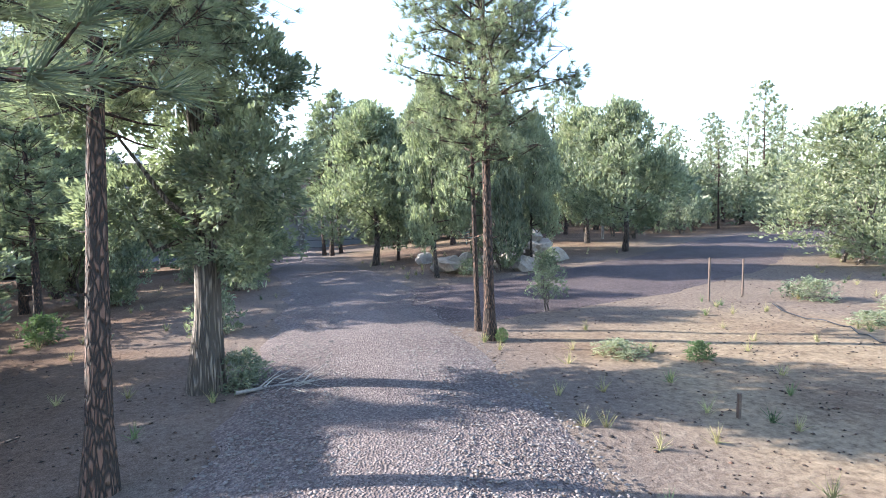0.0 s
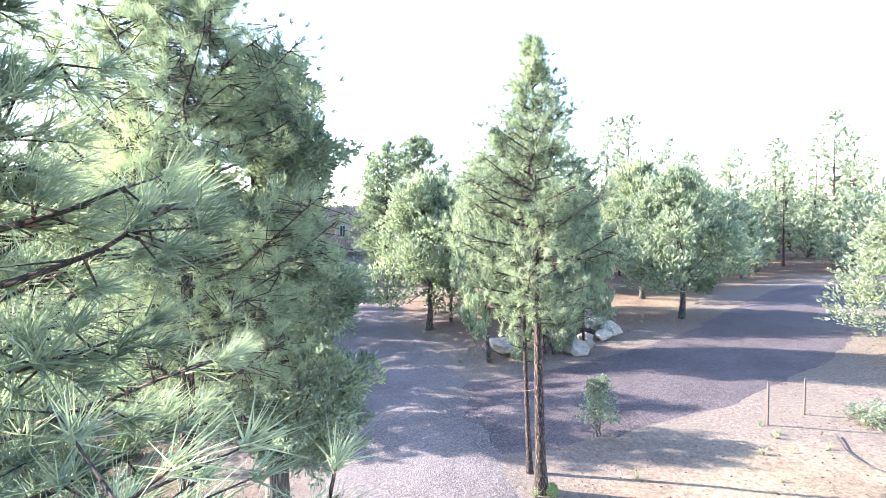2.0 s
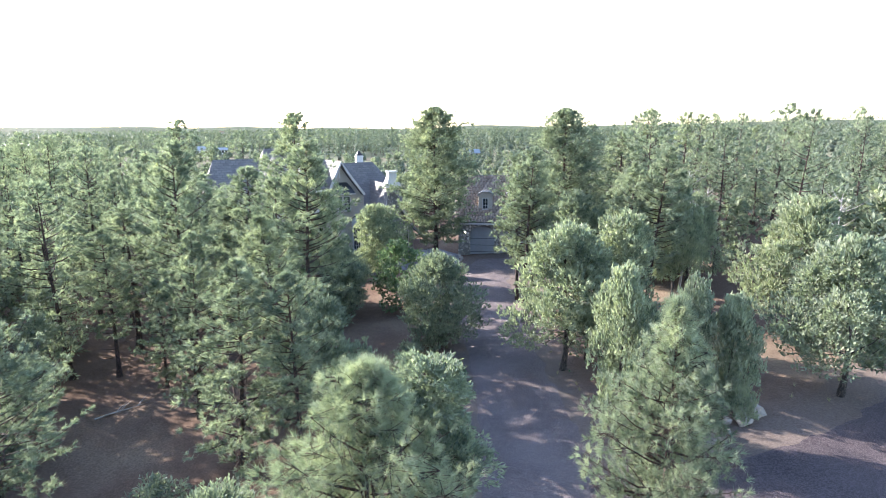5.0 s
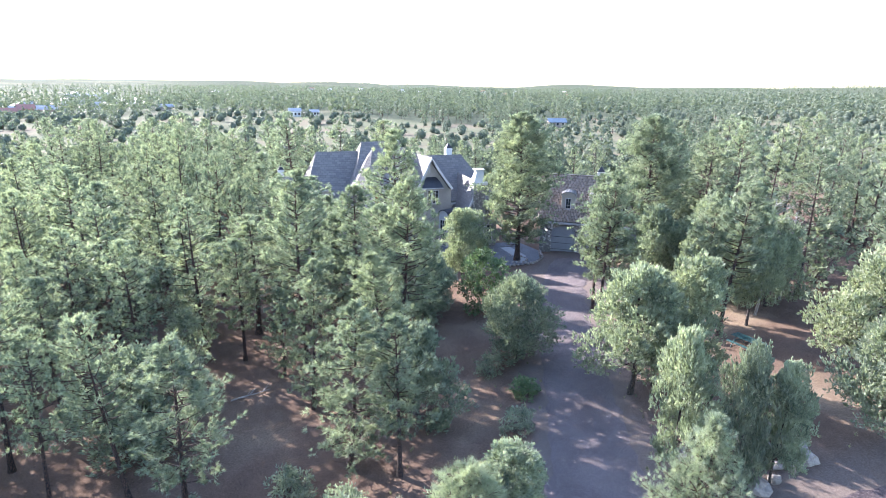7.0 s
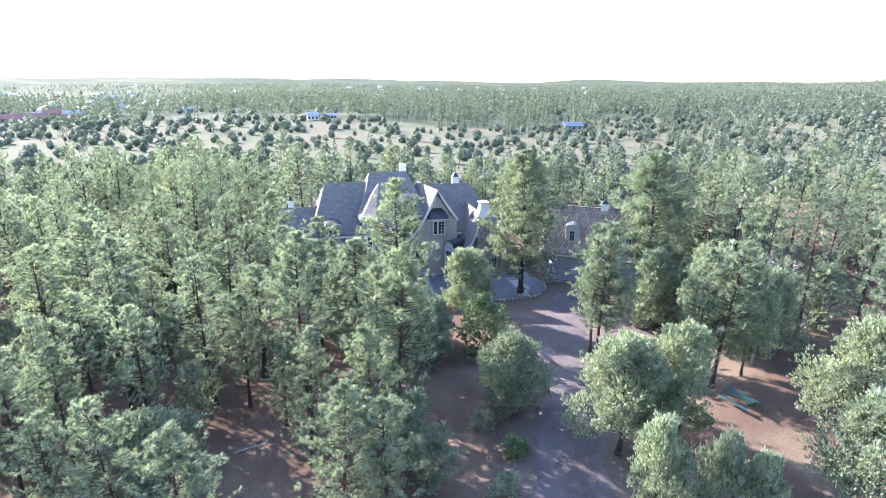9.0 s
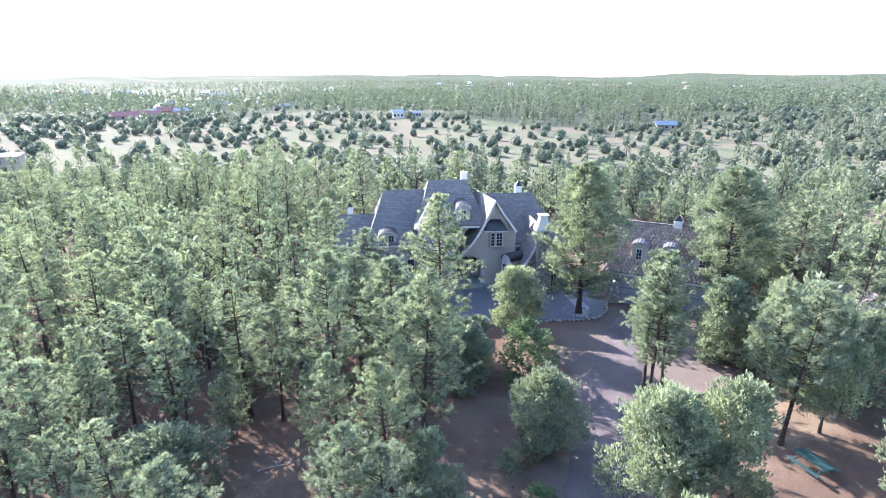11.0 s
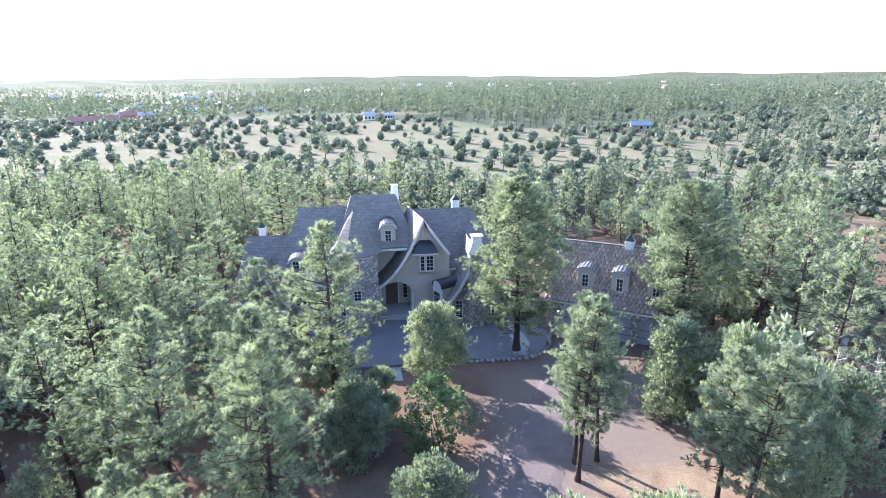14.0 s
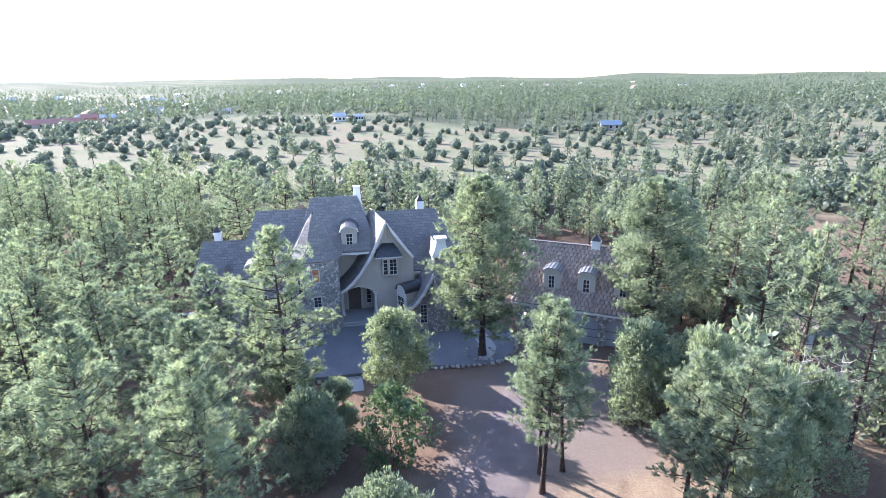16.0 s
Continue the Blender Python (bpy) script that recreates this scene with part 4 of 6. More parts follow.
def far_forest():
    """All the woods and single junipers past the trees that can be told apart, as sprays of foliage on stems."""
    rng = np.random.RandomState(5)
    spots = []
    for r0, r1, tries in ((60, 128, 1150), (108, 440, 4600), (250, 740, 9600), (740, 1900, 12500)):
        for _ in range(tries):
            r = math.sqrt(rng.uniform(r0 * r0, r1 * r1))
            az = rng.uniform(-40, 112) if r0 < 100 else rng.uniform(-32, 98)
            x, y = -r * math.sin(radians(az)), 15 + r * math.cos(radians(az))
            if -90 < x < 50 and y < 84 or (-100 < x < 12 and y < 112 and house_local(x, y)[1] < 30):
                continue
            edge = meadow_edge(az) + 18 * noise.noise(Vector((x / 40, y / 40, 1.7)))
            open_land = 112 < r < edge
            if (r0 == 108 and not open_land) or (r0 == 250 and r < edge) or math.hypot((x - FIELD[0]) / 34, (y - FIELD[1]) / 22) < 1:
                continue
            patchy = noise.noise(Vector((x / 28, y / 28, 6.1)))
            if open_land:
                right = smooth((30 - az) / 10)
                if rng.rand() > (0.52 + 0.45 * right + 0.22 * smooth((az - 56) / 12)) * (1 + 1.3 * patchy):
                    continue
                shrub = rng.rand() > 0.07 + 0.13 * right
            elif r < 128:
                shrub = rng.rand() < 0.72
            else:
                if rng.rand() < (0.40 if az > 54 else 0.0) or (meadow_at(x, y) > 0.4 and rng.rand() < 0.8):
                    continue
                shrub = rng.rand() < 0.08
            spots.append((x, y, shrub, r))
    bm = bmesh.new()
    bmesh.ops.create_icosphere(bm, subdivisions=2, radius=1.0)
    ball_v, ball_f = np.array([v.co[:] for v in bm.verts]), np.array([[v.index for v in f.verts] for f in bm.faces])
    bm.free()
    cores_v, cores_f = [], []
    P, D, S, stem = [], [], [], []
    for x, y, shrub, r in spots:
        z = lie(x, y)
        if shrub:
            h = rng.uniform(1.7, 3.6) * (1.0 if r < 300 else 1.2)
            w = h * rng.uniform(0.95, 1.35)
            n = 110 if r < 190 else (64 if r < 300 else (34 if r < 440 else 12))
            cores_v.append(ball_v * rng.uniform(0.85, 1.1, (len(ball_v), 1)) * [0.40 * w, 0.40 * w, 0.44 * h] + [x, y, z + 0.42 * h])
            cores_f.append(ball_f + len(ball_v) * (len(cores_v) - 1))
        else:
            h = rng.uniform(6.5, 11) if r < 330 else rng.uniform(7.5, 14.5)
            w = h * rng.uniform(0.34, 0.48)
            n = 170 if r < 210 else (104 if r < 300 else (32 if r < 480 else (18 if r < 740 else 7)))
            if r < 330:
                stem.append(np.array([[x, y, z - 0.2, 0.16], [x, y, z + 0.6 * h, 0.07]]))
        p, d, size = clump(rng, x, y, z, h, w, n, shrub)
        P.append(p)
        D.append(d)
        S.append(size)
    P, D, S = np.concatenate(P), np.concatenate(D), np.concatenate(S)
    d = D / np.linalg.norm(D, axis=1, keepdims=True) + 0.42 * rng.normal(size=D.shape)
    d /= np.linalg.norm(d, axis=1, keepdims=True)
    e1 = np.cross(d, rng.normal(size=d.shape))
    e1 /= np.linalg.norm(e1, axis=1, keepdims=True)
    e2 = np.cross(d, e1)
    L = S[:, None] * rng.uniform(0.45, 1.0, (len(S), 1))
    v = np.stack([P - 0.7 * L * e1, P + 0.4 * L * e2, P + 0.8 * L * e1, P - 0.5 * L * e2], 1).reshape(-1, 3)
    me = fast_mesh("woods_sprays", v, np.arange(len(v)).reshape(-1, 4))
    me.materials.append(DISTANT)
    tagged(new("woods_sprays", me), "loose outer foliage of the woods and junipers beyond the house", "woods", kind="stuff")
    me = fast_mesh("distant_woods", np.concatenate(cores_v), np.concatenate(cores_f))
    me.polygons.foreach_set("use_smooth", [True] * len(me.polygons))
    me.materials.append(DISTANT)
    tagged(new("distant_woods", me), "pine woods and scattered junipers reaching to the horizon", "woods", kind="stuff")
    tv, tf = tubes(stem, 3)
    me = fast_mesh("distant_stems", tv, tf)
    me.materials.append(PINE_BARK)
    tagged(new("distant_stems", me), "bare pine stems of the woods beyond the house", "woods", kind="stuff")


far_forest()


# ---- the house ----
def skin(name, polys, material, parent, thick=0.2, label="", uv=True):
    """A roof: sloping faces joined at their edges and given thickness."""
    bm = bmesh.new()
    for poly in polys:
        bm.faces.new([bm.verts.new(p) for p in poly])
    bmesh.ops.remove_doubles(bm, verts=bm.verts, dist=0.003)
    bmesh.ops.dissolve_degenerate(bm, edges=bm.edges, dist=0.002)
    bmesh.ops.recalc_face_normals(bm, faces=bm.faces)
    up = sum(f.normal.z * f.calc_area() for f in bm.faces)
    if up < 0:
        bmesh.ops.reverse_faces(bm, faces=bm.faces)
    bmesh.ops.solidify(bm, geom=list(bm.faces), thickness=thick)
    bm.normal_update()
    return part(name, bm, material, parent, label, uv)


def slope(a0, a1, b0, b1, sag, n=6):
    """Faces from an eave a0-a1 up to a ridge b0-b1, bell-cast by sag."""
    out = []
    for i in range(n):
        rows = []
        for t in (i / n, (i + 1) / n):
            down = Vector((0, 0, -sag * math.sin(math.pi * t)))
            rows.append((Vector(a0).lerp(Vector(b0), t) + down, Vector(a1).lerp(Vector(b1), t) + down))
        out.append([rows[0][0], rows[0][1], rows[1][1], rows[1][0]])
    return out


def hip(u0, u1, v0, v1, ze, r0, r1, vr, zr, sag=0.25):
    A, B, C, D, R, S = (u0, v0, ze), (u1, v0, ze), (u1, v1, ze), (u0, v1, ze), (r0, vr, zr), (r1, vr, zr)
    return slope(A, B, R, S, sag) + slope(B, C, S, S, sag) + slope(C, D, S, R, sag) + slope(D, A, R, R, sag)


def eaves(name, u0, u1, v0, v1, z, parent, drop=0.22):
    """A pale gutter board round an eave, just under the roof's edge."""
    o, i = 0.03, 0.10
    ring = [(u0 - o, v0 - o), (u1 + o, v0 - o), (u1 + o, v1 + o), (u0 - o, v1 + o)]
    inner = [(u0 + i, v0 + i), (u1 - i, v0 + i), (u1 - i, v1 - i), (u0 + i, v1 - i)]
    v = [(x, y, zz) for zz in (z - drop, z - 0.01) for loop in (ring, inner) for x, y in loop]
    f = []
    for k in range(4):
        j = (k + 1) % 4
        f += [(k, j, 8 + j, 8 + k), (4 + k, 12 + k, 12 + j, 4 + j), (k, 4 + k, 4 + j, j), (8 + k, 8 + j, 12 + j, 12 + k)]
    return solid(name, v, f, TRIM, parent)


def swept(name, profile, v0, v1, material, parent, thick=0.2, skew=0.0):
    polys = [[(a[0], v0, a[1]), (b[0], v0, b[1]), (b[0] + skew, v1, b[1]), (a[0] + skew, v1, a[1])] for a, b in zip(profile, profile[1:])]
    return skin(name, polys, material, parent, thick)


def rake(name, profile, v, parent, wide=0.30, deep=0.10):
    """The pale board along the front edge of a gable, under the roofing."""
    vs, fs = [], []
    n = len(profile)
    for k, (u, z) in enumerate(profile):
        a, b = profile[max(k - 1, 0)], profile[min(k + 1, n - 1)]
        d = Vector((b[0] - a[0], b[1] - a[1])).normalized()
        nx, nz = (-d.y, d.x)
        for off in (0.03, -wide):
            for y in (v - deep, v + 0.02):
                vs.append((u + nx * off, y, z + nz * off))
    for k in range(n - 1):
        i = 4 * k
        fs += [(i, i + 4, i + 5, i + 1), (i + 2, i + 3, i + 7, i + 6), (i, i + 2, i + 6, i + 4), (i + 1, i + 5, i + 7, i + 3)]
    fs += [(0, 1, 3, 2), (4 * n - 4, 4 * n - 2, 4 * n - 1, 4 * n - 3)]
    return solid(name, vs, fs, TRIM, parent)


def upright(name, outline, v0, v1, material, parent, label=""):
    """A wall: an outline in u and z with the thickness v0 to v1."""
    n = len(outline)
    vs = [(u, v, z) for v in (v0, v1) for u, z in outline]
    fs = [tuple(range(n)), tuple(range(n, 2 * n))[::-1]] + [(i, (i + 1) % n, n + (i + 1) % n, n + i) for i in range(n)]
    return solid(name, vs, fs, material, parent, label)


def bars(rects, y0, y1, m):
    """Joined upright oblongs (x0, x1, z0, z1) between the depths y0 and y1, moved by m."""
    vs, fs = [], []
    for x0, x1, z0, z1 in rects:
        k = len(vs)
        vs += [m @ Vector((x, y, z)) for x in (x0, x1) for y in (y0, y1) for z in (z0, z1)]
        fs += [tuple(k + i for i in f) for f in BOX]
    return vs, fs


def window(parent, u, v, z, w, h, cols=2, rows=3, turn=0.0, name="window", glow=None, edge=0.07):
    """A framed window with glazing bars and panes, its outer face at v, looking out along -v turned by turn."""
    m = pose(u, v, z, 0, 0, turn)
    x, e = w / 2, edge
    vs, fs = bars([(-x - e, -x, -e, h + e), (x, x + e, -e, h + e), (-x, x, h, h + e), (-x - e - 0.04, x + e + 0.04, -e - 0.05, 0)], -0.06, 0.10, m)
    ob = solid(name, vs, fs, TRIM, parent, "pale framed small-paned window")
    rects = [(-x + w * i / cols - 0.018, -x + w * i / cols + 0.018, 0, h) for i in range(1, cols)]
    for k in range(cols):
        a, b = -x + w * k / cols + (0.018 if k else 0), -x + w * (k + 1) / cols - (0.018 if k < cols - 1 else 0)
        rects += [(a, b, h * i / rows - 0.015, h * i / rows + 0.015) for i in range(1, rows)]
    for rect in rects:
        vs, fs = bars([rect], -0.035, 0.03, m)
        solid("glazing_bar", vs, fs, TRIM, ob)
    for i in range(cols):
        for j in range(rows):
            vs, fs = bars([(-x + w * i / cols, -x + w * (i + 1) / cols, h * j / rows, h * (j + 1) / rows)], -0.012, 0.0, m)
            solid("pane", vs, fs, glow or GLASS, ob)
    return ob


def barrel(name, u, v0, v1, z, half, rise, material, parent, over=0.12, n=8, turn=None, thick=0.07):
    """A curved dormer roof from v0 back to v1."""
    pts = [(u + (half + over) * math.sin(a), z + rise * math.cos(a) - (0.10 if i in (0, n) else 0))
           for i, a in ((i, math.pi * (-0.5 + i / n) * 0.86) for i in range(n + 1))]
    polys = [[Vector((a[0], v0, a[1])), Vector((b[0], v0, b[1])), Vector((b[0], v1, b[1])), Vector((a[0], v1, a[1]))] for a, b in zip(pts, pts[1:])]
    if turn is not None:
        polys = [[turn @ p for p in poly] for poly in polys]
    return skin(name, polys, material, parent, thick)


def arched(u, half, z0, z1, rise, n=8):
    return [(u - half, z0), (u + half, z0)] + [(u + half * math.cos(math.pi * i / n), z1 + rise * math.sin(math.pi * i / n)) for i in range(n + 1)]


def lantern_chimney(name, u, v, z0, z1, half, parent, cap=True):
    """A white rendered stack with a dark pyramid cowl."""
    c = box(name, (u - half, v - half, z0), (u + half, v + half, z1), WHITE, parent, "white rendered chimney stack", 0.02)
    box("collar", (u - half - 0.05, v - half - 0.05, z1 - 0.22), (u + half + 0.05, v + half + 0.05, z1 - 0.10), WHITE, c)
    if cap:
        frustum("cowl", u, v, z1, z1 + 0.55, half * 1.5, 0.05, 4, DARK_METAL, c, "dark metal cowl", math.pi / 4)
    return c


house = holder("house", pose(*HOUSE_O, 0, 0, HOUSE_TURN), "large stone and stucco country house with steep grey swept roofs", "house")
BASE = -1.25
box("wall", (-14.4, 0, BASE), (-8.0, 10.5, 4.6), STONE, house, "rubble stone wall", 0)
box("wall", (-8.9, 0.35, BASE), (-5.6, 10.8, 6.35), STUCCO, house, "warm grey stucco wall", 0)
box("wall", (-5.6, 2.3, BASE), (-1.5, 10.8, 6.35), STUCCO, house, "warm grey stucco wall", 0)
box("wall", (-1.5, 0.9, BASE), (7.5, 10.4, 4.0), STUCCO, house, "warm grey stucco wall", 0)
skin("roof", hip(-14.9, -7.2, -0.45, 11, 4.55, -12.75, -7.3, 5.3, 9.45), SLATE, house, 0.18, "steep grey shingled hip roof")
eaves("eaves_board", -14.9, -7.2, -0.45, 11, 4.4, house)
skin("roof", hip(-9.35, -1.0, -0.1, 11.2, 6.4, -7.45, -2.9, 5.5, 10.5, 0.35), SLATE, house, 0.18, "steep grey shingled hip roof")
eaves("eaves_board", -9.35, -1.0, -0.1, 11.2, 6.25, house)
skin("roof", hip(-1.6, 8.3, 0.45, 10.9, 3.9, -1.4, 5.1, 6.0, 8.65), SLATE, house, 0.18, "steep grey shingled hip roof")
eaves("eaves_board", -1.6, 8.3, 0.45, 10.9, 3.75, house)

# front gable with its long swept side over the porch
SWEEP = [(-5.85, 2.30), (-5.2, 2.55), (-4.5, 2.98), (-3.8, 3.62), (-3.1, 4.45), (-2.5, 5.35), (-1.9, 6.4), (-1.25, 7.75), (-0.55, 9.25)]
GABLE = SWEEP + [(0.1, 8.3), (0.75, 7.35), (1.4, 6.45), (2.0, 5.65)]
swept("roof", GABLE, -0.75, 5.2, SLATE, house, 0.16, -1.1)
rake("rake_board", GABLE, -0.74, house, 0.22)
ARCH = [(-1.62, 2.05)] + [(-1.75 - 3.2 * i / 10, 2.12 + 0.62 * math.sin(math.pi * i / 10)) for i in range(11)] + [(-5.25, 2.05)]
upright("gable_wall", [(u, z - 0.17) for u, z in SWEEP[1:]] + [(u, z - 0.17) for u, z in GABLE[9:]] + [(1.95, BASE), (-1.62, BASE)] + ARCH, -0.02, 0.36, STUCCO, house, "stucco gable wall over an arched porch")
box("wall", (-1.62, 0.36, BASE), (1.95, 1.0, 5.3), STUCCO, house, "", 0)

# porch
box("porch_floor", (-5.9, -0.9, BASE), (-1.5, 2.3, -0.42), CONCRETE, house, "stone porch floor", 0.02)
for k in range(3):
    box("step", (-5.4 + 0.1 * k, -1.25 - 0.36 * k, BASE), (-1.9 - 0.1 * k, -0.9 - 0.36 * k, -0.57 - 0.16 * k), CONCRETE, house, "", 0.02)
for u, v in ((-5.45, -0.1), (-4.95, 0.9), (-1.75, -0.1), (-1.75, 0.9)):
    c = frustum("column", u, v, -0.30, 2.1, 0.17, 0.14, 14, TRIM, house, "round pale porch column")
    box("plinth", (u - 0.26, v - 0.26, -0.42), (u + 0.26, v + 0.26, -0.24), TRIM, c)
    box("capital", (u - 0.22, v - 0.22, 2.02), (u + 0.22, v + 0.22, 2.18), TRIM, c)
upright("porch_ceiling", [(-5.5, 2.62), (-1.6, 2.62), (-1.6, 2.75), (-5.5, 2.75)], 0.36, 2.3, STUCCO, house)
d = upright("front_door", arched(-3.75, 0.62, -0.42, 1.75, 0.35), 2.18, 2.29, DOOR_WOOD, house, "dark arched wooden front door")
upright("door_frame", arched(-3.75, 0.80, -0.42, 1.80, 0.48), 2.24, 2.31, TRIM, house)
box("handle", (-3.32, 2.12, 0.55), (-3.27, 2.18, 0.85), DARK_METAL, d, "dark metal handle")
window(house, -2.35, 2.24, 0.2, 0.4, 1.6, 1, 4)

# bay over the porch with its dark metal hood
bay = box("bay_window", (-1.05, -0.42, 3.75), (0.55, 0.0, 5.75), STUCCO, house, "stucco bay with paired casements", 0.02)
window(bay, -0.70, -0.44, 3.98, 0.36, 1.45, 1, 4)
window(bay, 0.02, -0.44, 3.98, 0.62, 1.45, 2, 4)
skin("hood", slope((-1.65, -0.95, 5.85), (0.85, -0.95, 5.85), (-0.95, -0.02, 6.95), (0.15, -0.02, 6.95), -0.10, 4)
     + slope((0.85, -0.95, 5.85), (0.85, -0.02, 5.85), (0.15, -0.02, 6.95), (0.15, -0.02, 6.95), -0.10, 4)
     + slope((-1.65, -0.02, 5.85), (-1.65, -0.95, 5.85), (-0.95, -0.02, 6.95), (-0.95, -0.02, 6.95), -0.10, 4), DARK_METAL, bay, 0.06, "dark metal hood", False)
box("hood_trim", (-1.68, -0.98, 5.70), (0.88, 0.0, 5.83), TRIM, bay)
box("vent_slot", (-0.60, -0.05, 7.45), (-0.50, -0.025, 8.15), TRIM, house)

# eight-sided stone turret
TU, TV = -7.05, -0.35
tur = frustum("turret", TU, TV, BASE, 6.45, 2.18, 2.18, 8, STONE, house, "eight-sided rubble stone turret", math.pi / 8)
frustum("string_course", TU, TV, 6.18, 6.42, 2.36, 2.50, 8, TRIM, tur, "", math.pi / 8)
frustum("base_course", TU, TV, BASE, -0.35, 2.30, 2.26, 8, STONE, tur, "", math.pi / 8)
TURRET_ROOF = [(2.62, 6.40), (2.15, 6.92), (1.62, 7.72), (1.12, 8.62), (0.62, 9.45), (0.0, 10.25)]
polys = []
for (r0, z0), (r1, z1) in zip(TURRET_ROOF, TURRET_ROOF[1:]):
    for i in range(8):
        a, b = math.pi / 8 + i * math.pi / 4, math.pi / 8 + (i + 1) * math.pi / 4
        quad = [(TU + r * math.cos(t), TV + 0.3 * (1 - r / 2.62) + r * math.sin(t), z) for r, z, t in ((r0, z0, a), (r0, z0, b), (r1, z1, b), (r1, z1, a))]
        polys.append(quad if r1 else quad[:3])
skin("turret_roof", polys, SLATE, tur, 0.12, "pointed grey shingled turret roof")
frustum("finial", TU, TV + 0.3, 10.05, 10.45, 0.14, 0.02, 8, DARK_METAL, tur, "dark finial")
AMBER = plain("amber_glass", (0.20, 0.075, 0.03), (0.42, 0.20, 0.09), 6, 30, 0.15, 0.004)
APO = 2.18 * math.cos(math.pi / 8)


def turret_window(step, z, w, h, glow=None):
    a = -math.pi / 2 + step * math.pi / 4
    window(tur, TU + (APO + 0.01) * math.cos(a), TV + (APO + 0.01) * math.sin(a), z, w, h, 2 if not glow else 1, 3 if not glow else 2, step * 45.0, "window", glow)


turret_window(0, 4.45, 0.55, 1.15, AMBER)
turret_window(-1, 3.1, 0.6, 1.35)
turret_window(0, 2.0, 0.6, 0.95)
turret_window(-1, 0.3, 0.6, 1.2)

# dormer on the middle roof
dm = box("dormer", (-4.62, 0.75, 6.3), (-3.18, 3.6, 8.15), STUCCO, house, "small stucco dormer with curved hood", 0.02)
upright("dormer_arch", arched(-3.9, 0.72, 8.1, 8.15, 0.42), 0.75, 0.95, STUCCO, dm)
barrel("dormer_roof", -3.9, 0.45, 4.2, 8.12, 0.74, 0.58, DARK_METAL, dm)
barrel("dormer_trim", -3.9, 0.40, 0.55, 8.06, 0.80, 0.60, TRIM, dm, 0.12, 8, None, 0.12)
window(dm, -3.9, 0.72, 6.75, 0.52, 1.10, 2, 3)
# arched wall dormer on the wing roof, and the windows below
dl = box("dormer", (-13.35, -0.12, 4.0), (-11.45, 2.6, 5.45), STUCCO, house, "wide arched wall dormer with paired casements", 0.02)
upright("dormer_arch", arched(-12.4, 0.95, 5.4, 5.45, 0.45), -0.12, 0.1, STUCCO, dl)
barrel("dormer_roof", -12.4, -0.45, 3.2, 5.42, 0.98, 0.62, DARK_METAL, dl)
barrel("dormer_trim", -12.4, -0.50, -0.35, 5.36, 1.04, 0.64, TRIM, dl, 0.12, 8, None, 0.12)
window(dl, -12.78, -0.15, 4.0, 0.55, 1.45, 2, 4)
window(dl, -12.02, -0.15, 4.0, 0.55, 1.45, 2, 4)
window(house, -12.8, -0.03, 0.9, 0.6, 1.7, 2, 4)
window(house, -12.1, -0.03, 0.9, 0.6, 1.7, 2, 4)
window(house, -9.9, -0.03, 0.9, 0.7, 1.7, 2, 4)

# low wing at the left end with its small stone gable
box("wall", (-18.2, 0, BASE), (-14.4, 9, 3.1), STONE, house, "rubble stone wall", 0)
skin("roof", hip(-18.8, -13.2, -0.4, 9.5, 3.05, -18.0, -13.4, 4.6, 6.85, 0.2), SLATE, house, 0.16, "grey shingled roof of the low wing")
eaves("eaves_board", -18.8, -14.3, -0.4, 9.5, 2.9, house)
LITTLE = [(-17.75, 1.9), (-17.2, 2.3), (-16.6, 3.0), (-16.05, 3.95), (-15.5, 5.1), (-14.95, 3.95), (-14.4, 3.0), (-13.8, 2.3), (-13.25, 1.9)]
swept("roof", LITTLE, -2.45, 3.2, SLATE, house, 0.15)
rake("rake_board", LITTLE, -2.44, house, 0.18)
upright("gable_wall", [(-17.2, BASE)] + [(u, z - 0.16) for u, z in LITTLE[1:-1]] + [(-13.8, BASE)], -2.0, 0.0, STONE, house, "rubble stone gable wall")
w = window(house, -15.5, -2.03, 0.35, 1.15, 1.45, 3, 4)
upright("window_head", arched(-15.5, 0.58, 1.8, 1.82, 0.38), -2.08, -1.98, GLASS, w, "arched window head")

# projecting wing at the right with a stone chimney in its gable
WING = [(1.0, 1.55), (1.7, 2.15), (2.4, 3.1), (3.05, 4.3), (3.6, 5.5), (4.1, 6.75), (4.6, 5.5), (5.15, 4.3), (5.8, 3.1), (6.5, 2.15), (7.2, 1.55)]
swept("roof", WING, -3.75, 4.6, SLATE, house, 0.16)
rake("rake_board", WING, -3.74, house, 0.20)
upright("gable_wall", [(1.75, BASE)] + [(u, z - 0.17) for u, z in WING[1:-1]] + [(6.45, BASE)], -3.25, 1.0, STONE, house, "rubble stone gable wall")
window(house, 2.45, -3.28, 0.0, 0.55, 1.75, 2, 5)
window(house, 5.6, -3.28, 0.0, 0.55, 1.75, 2, 5)
ch = box("chimney", (3.35, -4.05, BASE), (4.75, -3.0, 6.9), STONE, house, "tall rubble stone chimney", 0.03)
polys = []
BELL = [(0.86, 0.68, 6.55), (0.86, 0.68, 6.75), (0.62, 0.52, 7.15), (0.46, 0.42, 7.6), (0.40, 0.38, 8.0), (0.44, 0.42, 8.02), (0.44, 0.42, 8.14)]
